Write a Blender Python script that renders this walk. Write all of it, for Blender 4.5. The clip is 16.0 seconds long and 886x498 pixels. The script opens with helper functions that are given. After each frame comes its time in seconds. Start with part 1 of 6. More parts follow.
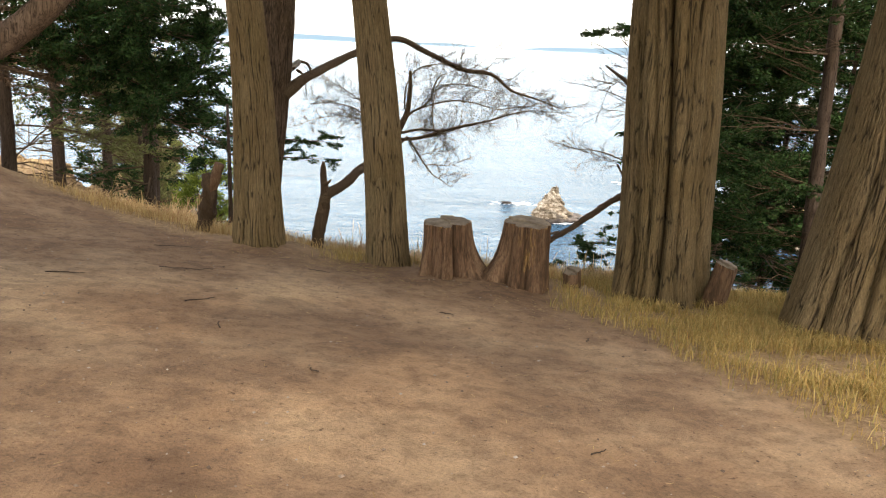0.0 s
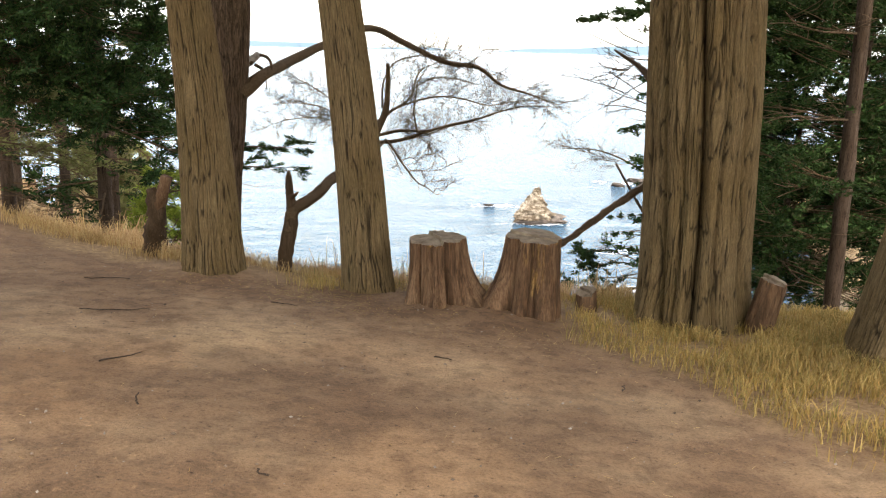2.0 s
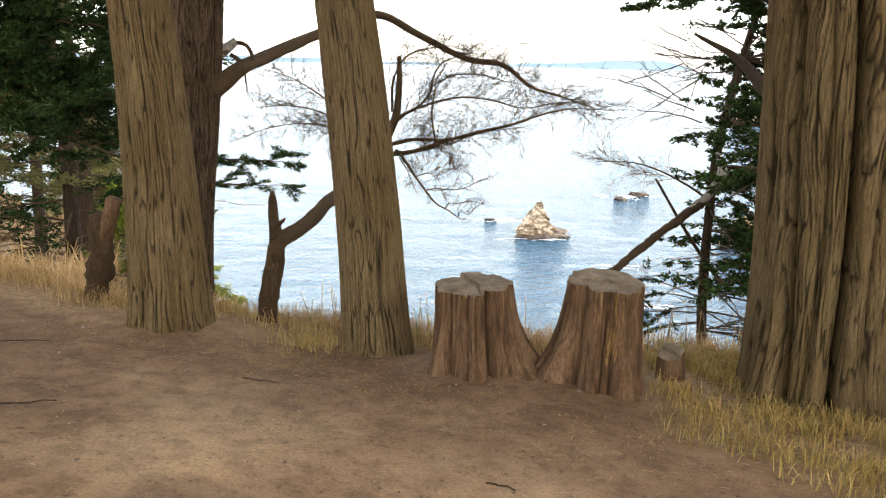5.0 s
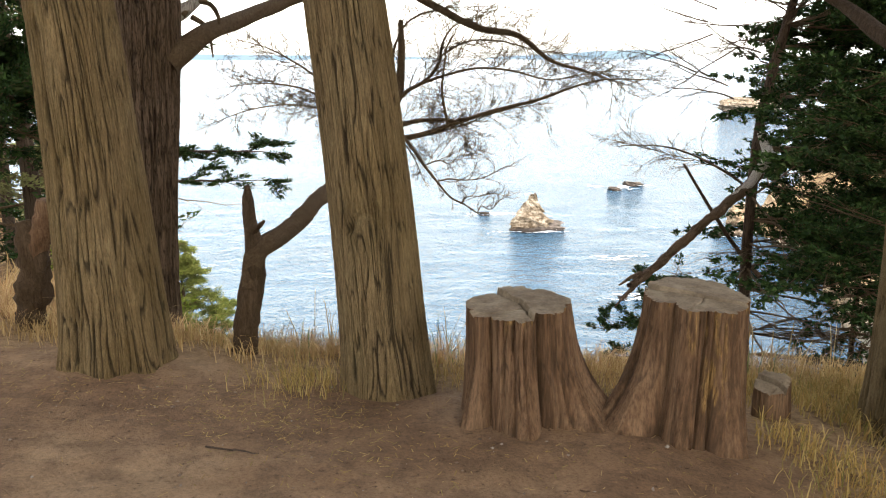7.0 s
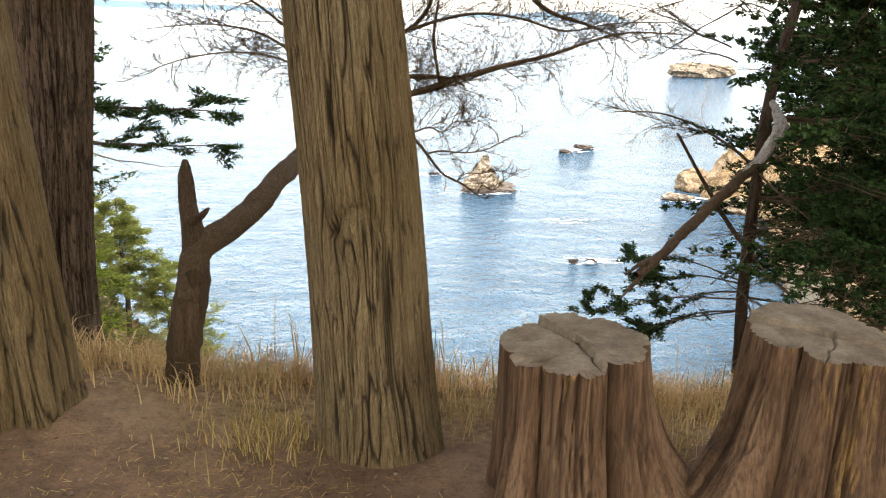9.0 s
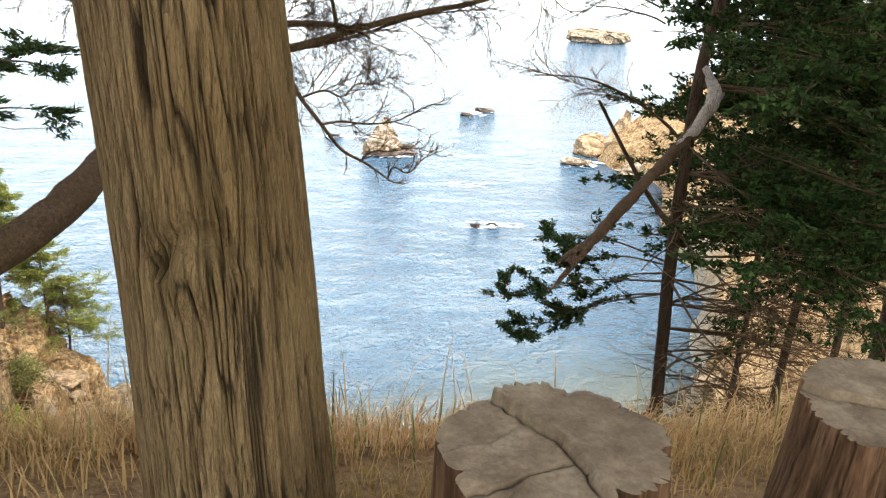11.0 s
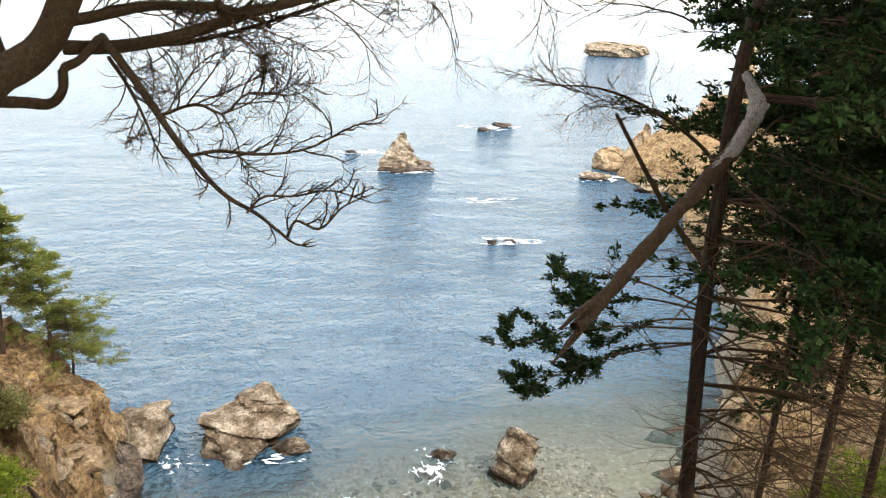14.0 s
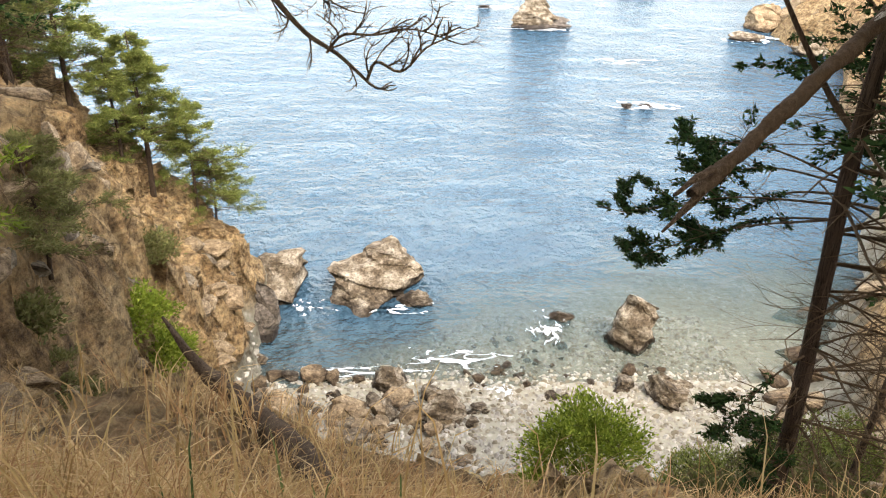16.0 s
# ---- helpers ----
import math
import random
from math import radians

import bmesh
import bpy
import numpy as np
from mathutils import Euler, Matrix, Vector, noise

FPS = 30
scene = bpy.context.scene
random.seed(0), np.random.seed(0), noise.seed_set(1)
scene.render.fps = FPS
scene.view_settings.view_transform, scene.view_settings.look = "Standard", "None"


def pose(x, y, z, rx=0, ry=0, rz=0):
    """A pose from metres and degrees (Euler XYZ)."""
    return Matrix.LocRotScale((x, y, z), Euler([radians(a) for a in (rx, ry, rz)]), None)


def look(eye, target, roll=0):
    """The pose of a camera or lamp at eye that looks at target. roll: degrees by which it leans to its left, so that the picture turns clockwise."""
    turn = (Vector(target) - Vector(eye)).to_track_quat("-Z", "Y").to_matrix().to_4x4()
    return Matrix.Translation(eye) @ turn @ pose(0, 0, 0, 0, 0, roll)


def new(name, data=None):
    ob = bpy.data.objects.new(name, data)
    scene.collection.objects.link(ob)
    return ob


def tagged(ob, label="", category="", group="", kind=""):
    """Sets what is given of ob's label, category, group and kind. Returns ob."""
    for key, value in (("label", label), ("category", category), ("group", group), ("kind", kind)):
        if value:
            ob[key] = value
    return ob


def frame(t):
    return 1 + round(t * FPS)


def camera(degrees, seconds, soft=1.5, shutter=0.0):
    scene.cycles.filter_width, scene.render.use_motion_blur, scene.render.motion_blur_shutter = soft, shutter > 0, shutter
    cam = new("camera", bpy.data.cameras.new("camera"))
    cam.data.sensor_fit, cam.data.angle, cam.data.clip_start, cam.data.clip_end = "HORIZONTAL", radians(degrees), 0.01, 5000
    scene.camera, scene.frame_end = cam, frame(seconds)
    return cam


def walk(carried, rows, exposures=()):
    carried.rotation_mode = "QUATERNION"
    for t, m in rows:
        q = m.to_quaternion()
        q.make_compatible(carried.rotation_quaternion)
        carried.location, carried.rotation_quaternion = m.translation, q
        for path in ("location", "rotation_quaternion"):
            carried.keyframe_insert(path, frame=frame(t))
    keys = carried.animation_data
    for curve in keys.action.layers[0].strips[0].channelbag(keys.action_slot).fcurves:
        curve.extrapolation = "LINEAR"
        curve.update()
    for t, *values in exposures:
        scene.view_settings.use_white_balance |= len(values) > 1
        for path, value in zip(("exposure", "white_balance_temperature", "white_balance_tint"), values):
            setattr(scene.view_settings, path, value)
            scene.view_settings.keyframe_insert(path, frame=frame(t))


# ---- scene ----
cam = camera(59.4, 16.0, soft=1.1)
METRES, EYE, TILT, LEAN, TURN = 9.0, 1.44, -15.0, -2.7, 0.0
ROWS = [
    (0.0, 0.0, 0.0, 0.0, 0.0, 0.0, -0.0),
    (0.5, 0.003, 0.041, 0.0054, -0.43, -0.22, 0.29),
    (1.0, -0.0046, 0.083, 0.0113, -1.09, -0.58, 1.36),
    (1.5, -0.0021, 0.1269, 0.0131, -1.41, -0.18, 1.59),
    (2.0, -0.0074, 0.1588, 0.0194, -1.28, 0.25, 1.76),
    (2.5, -0.0165, 0.1962, 0.0277, -0.93, 0.61, 2.99),
    (3.0, -0.0186, 0.2346, 0.0307, -0.44, 0.61, 2.83),
    (3.5, -0.0278, 0.2668, 0.0371, -0.37, 0.86, 2.55),
    (6.0, -0.0345, 0.4563, 0.054, -1.87, 1.58, 1.84),
    (6.5, -0.0412, 0.4929, 0.0578, -1.99, 1.79, 2.35),
    (7.0, -0.0494, 0.5304, 0.061, -1.84, 0.84, 3.42),
    (7.5, -0.0546, 0.5692, 0.0691, -1.24, -1.01, 2.97),
    (8.0, -0.0683, 0.607, 0.0773, -2.1, -1.32, 2.96),
    (8.5, -0.0746, 0.6374, 0.0824, -3.82, -1.76, 2.82),
    (11.0, -0.0616, 0.7886, 0.1021, -12.92, -5.42, 2.25),
    (11.5, -0.0506, 0.818, 0.1067, -14.53, -6.14, 2.76),
    (12.0, -0.0328, 0.8471, 0.1103, -15.21, -6.11, 2.9),
    (12.5, -0.0227, 0.8747, 0.114, -15.79, -3.31, 3.2),
    (13.0, -0.0103, 0.9014, 0.1167, -15.65, -2.15, 3.26),
    (13.5, 0.0037, 0.9198, 0.1197, -14.42, -1.79, 2.65),
    (14.0, 0.0064, 0.9343, 0.1162, -11.53, -4.28, 2.7),
    (14.5, 0.0163, 0.9441, 0.1154, -5.58, -5.55, 2.44),
    (15.0, 0.024, 0.9462, 0.1137, -3.04, -8.25, 1.73),
    (15.5, 0.0255, 0.948, 0.1138, -2.03, -9.52, 1.6),
    (16.0, 0.024, 0.9501, 0.1096, -1.89, -14.06, 1.63),
]
walk(cam, [(t, pose(0, 0, EYE, TILT, LEAN, TURN) @ pose(METRES * x, METRES * y, METRES * z, 90 + pitch, roll, yaw)) for t, x, y, z, yaw, pitch, roll in ROWS], exposures=tuple((t, stops, 6800, 10) for t, stops in ((0.0, 2.15), (1.0, 2.25), (3.0, 2.42), (7.0, 2.38), (8.5, 2.45), (11.0, 2.62), (12.0, 2.45), (13.5, 2.1), (14.5, 2.2), (15.5, 2.33), (16.0, 2.45))))

# ---- world and light ----
SEA = -25.0
world = bpy.data.worlds.new("world")
scene.world = world
world.use_nodes = True
wn, wl = world.node_tree.nodes, world.node_tree.links
bg = wn["Background"]
sky = wn.new("ShaderNodeTexSky")
sky.sky_type = "NISHITA"
sky.sun_disc = False
sky.sun_elevation, sky.sun_rotation = radians(52), radians(155)
sky.dust_density, sky.air_density = 1.5, 1.0
soft_sky = wn.new("ShaderNodeHueSaturation")
soft_sky.inputs["Saturation"].default_value = 0.4
soft_sky.inputs["Value"].default_value = 1.25
wl.new(sky.outputs[0], soft_sky.inputs["Color"])
wl.new(soft_sky.outputs[0], bg.inputs["Color"])
bg.inputs["Strength"].default_value = 0.14
sun = new("sun", bpy.data.lights.new("sun", "SUN"))
sun.data.energy, sun.data.angle, sun.data.color = 0.75, radians(14), (1.0, 0.95, 0.87)
sun.matrix_world = look((0, 0, 60), (-30 * math.sin(radians(25)), 30 * math.cos(radians(25)), 60 - 38))


# ---- noise and mesh tools ----
def lattice(ix, iy, iz, seed):
    h = (ix * 374761393 + iy * 668265263 + iz * 2147483647 + seed * 974634777) & 0xFFFFFFFF
    h = ((h ^ (h >> 13)) * 1274126177) & 0xFFFFFFFF
    h = ((h ^ (h >> 16)) * 2246822519) & 0xFFFFFFFF
    return ((h ^ (h >> 15)) & 0xFFFF) / 65535.0


def vnoise(x, y, z=0.0, seed=0):
    """Smooth value noise, 0 to 1, on numpy arrays."""
    x, y, z = np.broadcast_arrays(np.asarray(x, float), np.asarray(y, float), np.asarray(z, float))
    ix, iy, iz = (np.floor(v).astype(np.int64) for v in (x, y, z))
    fx, fy, fz = x - ix, y - iy, z - iz
    fx, fy, fz = (f * f * (3 - 2 * f) for f in (fx, fy, fz))
    total = 0.0
    for dx in (0, 1):
        for dy in (0, 1):
            for dz in (0, 1):
                w = (fx if dx else 1 - fx) * (fy if dy else 1 - fy) * (fz if dz else 1 - fz)
                total = total + w * lattice(ix + dx, iy + dy, iz + dz, seed)
    return total


def fbm(x, y, z=0.0, seed=0, octaves=4):
    total, amp, norm = 0.0, 1.0, 0.0
    for o in range(octaves):
        k = 2.03 ** o
        total = total + amp * vnoise(np.asarray(x) * k, np.asarray(y) * k, np.asarray(z) * k, seed + o)
        norm += amp
        amp *= 0.5
    return total / norm


def smooth(a, b, x):
    t = np.clip((np.asarray(x, float) - a) / (b - a), 0, 1)
    return t * t * (3 - 2 * t)


def mesh_of(name, verts, faces, mats, smooth_shade=True, slots=None):
    me = bpy.data.meshes.new(name)
    me.from_pydata([tuple(v) for v in np.asarray(verts).tolist()], [], faces if isinstance(faces, list) else np.asarray(faces).tolist())
    for m in mats if isinstance(mats, (list, tuple)) else [mats]:
        me.materials.append(m)
    if slots is not None:
        me.polygons.foreach_set("material_index", np.asarray(slots, np.int32))
    me.polygons.foreach_set("use_smooth", np.full(len(me.polygons), smooth_shade))
    me.update()
    return me


def grid_faces(nu, nv, wrap=False):
    """Quads of a grid of nv rows of nu points; wrap joins each row's end to its start."""
    i = np.arange(nu if wrap else nu - 1)
    j = np.arange(nv - 1)
    i, j = np.meshgrid(i, j)
    i, j = i.ravel(), j.ravel()
    k = (i + 1) % nu
    return np.stack([j * nu + i, j * nu + k, (j + 1) * nu + k, (j + 1) * nu + i], 1)


def thing(name, label, category, at=(0, 0, 0), group="", kind=""):
    ob = new(name)
    ob.empty_display_size = 0.2
    ob.matrix_world = Matrix.Translation(at)
    return tagged(ob, label, category, group, kind)


def child(name, me, parent, label=""):
    """A mesh in world coordinates, hung under its thing."""
    ob = new(name, me)
    ob.parent = parent
    m = parent.matrix_basis
    if parent.parent is not None:
        m = parent.parent.matrix_basis @ parent.matrix_parent_inverse @ m
    ob.matrix_parent_inverse = m.inverted()
    return tagged(ob, label)


class Tubes:
    """Collects tapered tubes into one mesh."""

    def __init__(self):
        self.v, self.f, self.n = [], [], 0

    def add(self, pts, radii, sides=6, rough=0.0, seed=0, cap=True):
        pts, radii = np.asarray(pts, float), np.asarray(radii, float)
        tan = np.gradient(pts, axis=0)
        tan /= np.linalg.norm(tan, axis=1)[:, None] + 1e-9
        ref = np.array([0.31, 0.17, 0.93]) if abs(tan[0][2]) < 0.8 else np.array([0.95, 0.2, 0.1])
        a = np.cross(tan, ref)
        a /= np.linalg.norm(a, axis=1)[:, None] + 1e-9
        b = np.cross(tan, a)
        th = np.linspace(0, 2 * math.pi, sides, endpoint=False)
        r = radii[:, None] * np.ones(sides)[None]
        if rough:
            r = r * (1 + rough * (vnoise(np.cos(th)[None] * 1.5 + seed * 7.3, np.sin(th)[None] * 1.5, np.arange(len(pts))[:, None] * 0.7, seed) - 0.5) * 2)
        ring = pts[:, None] + r[..., None] * (a[:, None] * np.cos(th)[None, :, None] + b[:, None] * np.sin(th)[None, :, None])
        self.v.append(ring.reshape(-1, 3))
        self.f.extend((grid_faces(sides, len(pts), True) + self.n).tolist())
        if cap:
            self.f.append([self.n + (len(pts) - 1) * sides + i for i in range(sides)])
        self.n += len(pts) * sides

    def mesh(self, name, mat):
        return mesh_of(name, np.concatenate(self.v), self.f, mat)


def bend(points, n):
    """A smooth line of n points through the given ones."""
    p = np.asarray(points, float)
    d = np.concatenate([[0], np.cumsum(np.linalg.norm(np.diff(p, axis=0), axis=1))])
    u = np.linspace(0, d[-1], n)
    out = np.empty((n, 3))
    m = np.gradient(p, d, axis=0)
    k = np.clip(np.searchsorted(d, u, side="right") - 1, 0, len(p) - 2)
    h = (d[k + 1] - d[k])[:, None]
    t = ((u - d[k])[:, None]) / h
    out = (2 * t ** 3 - 3 * t ** 2 + 1) * p[k] + (t ** 3 - 2 * t ** 2 + t) * h * m[k] + (-2 * t ** 3 + 3 * t ** 2) * p[k + 1] + (t ** 3 - t ** 2) * h * m[k + 1]
    return out


# ---- materials ----
def material(name, rough=0.9, spec=0.3):
    m = bpy.data.materials.new(name)
    m.use_nodes = True
    b = m.node_tree.nodes["Principled BSDF"]
    b.inputs["Roughness"].default_value = rough
    b.inputs["Specular IOR Level"].default_value = spec
    return m, m.node_tree.nodes, m.node_tree.links, b


def noise_node(n, l, scale, detail=6, rough=0.6, stretch=None, coords="Object"):
    tc = n.new("ShaderNodeTexCoord")
    t = n.new("ShaderNodeTexNoise")
    t.inputs["Scale"].default_value, t.inputs["Detail"].default_value, t.inputs["Roughness"].default_value = scale, detail, rough
    src = tc.outputs[coords]
    if stretch:
        mp = n.new("ShaderNodeMapping")
        mp.inputs["Scale"].default_value = stretch
        l.new(src, mp.inputs["Vector"])
        src = mp.outputs[0]
    l.new(src, t.inputs["Vector"])
    return t.outputs["Fac"]


def ramp(n, l, fac, stops):
    r = n.new("ShaderNodeValToRGB")
    el = r.color_ramp.elements
    while len(el) < len(stops):
        el.new(0.5)
    for e, (p, c) in zip(el, stops):
        e.position, e.color = p, (*c, 1) if len(c) == 3 else c
    l.new(fac, r.inputs[0])
    return r.outputs[0]


def mix(n, l, fac, a, b, mode="MIX"):
    m = n.new("ShaderNodeMix")
    m.data_type, m.blend_type = "RGBA", mode
    for sock, v in ((m.inputs[0], fac), (m.inputs[6], a), (m.inputs[7], b)):
        if isinstance(v, (int, float)):
            sock.default_value = v
        elif isinstance(v, tuple):
            sock.default_value = (*v, 1)
        else:
            l.new(v, sock)
    return m.outputs[2]


def bump(n, l, b, height, strength=0.5, dist=0.02):
    k = n.new("ShaderNodeBump")
    k.inputs["Strength"].default_value, k.inputs["Distance"].default_value = strength, dist
    l.new(height, k.inputs["Height"])
    l.new(k.outputs[0], b.inputs["Normal"])


def bark(name, dark, mid, light, stretch=(34, 34, 2.6), moss=0.0, cracked=0.8):
    m, n, l, b = material(name, 0.95, 0.1)
    fine = noise_node(n, l, 1.0, 5, 0.65, stretch)
    big = noise_node(n, l, 2.3, 4, 0.6, (1, 1, 0.5))
    c = ramp(n, l, fine, [(0.28, tuple(0.25 * a + 0.75 * b for a, b in zip(dark, mid))), (0.5, mid), (0.72, tuple(0.45 * a + 0.55 * b for a, b in zip(mid, light)))])
    c = mix(n, l, ramp(n, l, big, [(0.35, (0, 0, 0)), (0.7, (1, 1, 1))]), c, mix(n, l, 1.0, c, (0.78, 0.74, 0.62), "MULTIPLY"))
    crack = None
    for k, wide in ((0.8, 0.03), (1.6, 0.024)):
        f = noise_node(n, l, 1.0, 3, 0.55, (stretch[0] * k, stretch[1] * k, stretch[2] * k * 0.85))
        off = n.new("ShaderNodeMath")
        off.operation = "SUBTRACT"
        off.inputs[1].default_value = 0.5
        l.new(f, off.inputs[0])
        ab = n.new("ShaderNodeMath")
        ab.operation = "ABSOLUTE"
        l.new(off.outputs[0], ab.inputs[0])
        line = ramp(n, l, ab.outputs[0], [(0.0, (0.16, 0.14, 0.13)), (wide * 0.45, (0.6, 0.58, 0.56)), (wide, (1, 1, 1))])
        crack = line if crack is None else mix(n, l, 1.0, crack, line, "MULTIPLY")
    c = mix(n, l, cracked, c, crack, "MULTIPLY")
    # The groove mask puts shade into the bark colour.
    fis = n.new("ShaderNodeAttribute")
    fis.attribute_name = "groove_shade"
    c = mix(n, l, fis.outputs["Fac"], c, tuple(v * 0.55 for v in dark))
    grain = noise_node(n, l, 1.0, 4, 0.7, tuple(s * 5 for s in stretch))
    c = mix(n, l, 0.55, c, ramp(n, l, grain, [(0.32, (0.5, 0.48, 0.46)), (0.55, (1, 1, 1)), (0.75, (1.2, 1.18, 1.15))]), "MULTIPLY")
    if moss:
        green = noise_node(n, l, 5.0, 6, 0.7, (1, 1, 0.3))
        c = mix(n, l, ramp(n, l, green, [(0.5, (0, 0, 0)), (0.75, (moss, moss, moss))]), c, (0.16, 0.15, 0.06))
    l.new(c, b.inputs["Base Color"])
    hh = n.new("ShaderNodeMath")
    hh.operation = "ADD"
    l.new(crack, hh.inputs[0])
    l.new(grain, hh.inputs[1])
    bump(n, l, b, hh.outputs[0], 0.8, 0.012)
    return m


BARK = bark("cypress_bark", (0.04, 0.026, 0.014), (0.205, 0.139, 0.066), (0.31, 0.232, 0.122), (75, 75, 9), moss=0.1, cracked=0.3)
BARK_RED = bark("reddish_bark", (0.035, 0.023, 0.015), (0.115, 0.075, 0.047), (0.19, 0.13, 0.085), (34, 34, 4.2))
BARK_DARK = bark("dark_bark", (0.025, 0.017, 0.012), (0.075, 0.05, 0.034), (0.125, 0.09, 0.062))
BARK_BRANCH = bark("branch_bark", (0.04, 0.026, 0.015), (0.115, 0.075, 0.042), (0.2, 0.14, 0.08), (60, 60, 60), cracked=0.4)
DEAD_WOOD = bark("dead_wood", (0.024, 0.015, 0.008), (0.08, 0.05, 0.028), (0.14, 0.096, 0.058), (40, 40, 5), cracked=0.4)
BLEACHED = bark("bleached_wood", (0.14, 0.115, 0.09), (0.4, 0.35, 0.3), (0.62, 0.57, 0.5), (40, 40, 5))


def cut_wood():
    m, n, l, b = material("cut_wood", 0.9, 0.15)
    a = noise_node(n, l, 9.0, 7, 0.65)
    g = noise_node(n, l, 70.0, 4, 0.7)
    c = ramp(n, l, a, [(0.3, (0.1, 0.07, 0.042)), (0.55, (0.19, 0.14, 0.088)), (0.75, (0.27, 0.21, 0.14))])
    c = mix(n, l, 0.5, c, ramp(n, l, g, [(0.35, (0.5, 0.5, 0.5)), (0.65, (1, 1, 1))]), "MULTIPLY")
    l.new(c, b.inputs["Base Color"])
    bump(n, l, b, g, 0.6, 0.006)
    return m


CUT = cut_wood()


def stump_wood():
    """Fibrous old wood and bark of a stump, bare and golden where the attribute says."""
    m, n, l, b = material("stump_bark", 0.92, 0.12)
    fibre = noise_node(n, l, 1.0, 6, 0.7, (90, 90, 5))
    broad = noise_node(n, l, 1.0, 5, 0.6, (13, 13, 1.6))
    patch = noise_node(n, l, 4.0, 4, 0.6)
    c = ramp(n, l, broad, [(0.33, (0.05, 0.027, 0.013)), (0.48, (0.105, 0.057, 0.028)), (0.62, (0.155, 0.09, 0.047))])
    c = mix(n, l, 0.8, c, ramp(n, l, fibre, [(0.34, (0.45, 0.42, 0.4)), (0.52, (1, 1, 1)), (0.68, (1.3, 1.27, 1.22))]), "MULTIPLY")
    c = mix(n, l, ramp(n, l, patch, [(0.5, (0, 0, 0)), (0.7, (0.6, 0.6, 0.6))]), c, mix(n, l, 1.0, c, (1.25, 1.3, 1.35), "MULTIPLY"))
    # Stump grooves get half of that shade in their colour.
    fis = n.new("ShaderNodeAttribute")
    fis.attribute_name = "groove_shade"
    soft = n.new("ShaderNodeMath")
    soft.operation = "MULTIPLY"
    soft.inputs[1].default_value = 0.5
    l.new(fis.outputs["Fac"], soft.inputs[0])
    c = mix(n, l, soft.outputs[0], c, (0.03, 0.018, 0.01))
    gold = n.new("ShaderNodeAttribute")
    gold.attribute_name = "golden"
    c = mix(n, l, gold.outputs["Fac"], c, ramp(n, l, fibre, [(0.38, (0.06, 0.03, 0.012)), (0.55, (0.2, 0.115, 0.038)), (0.72, (0.34, 0.22, 0.085))]))
    l.new(c, b.inputs["Base Color"])
    bump(n, l, b, fibre, 0.9, 0.012)
    return m


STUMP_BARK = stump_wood()


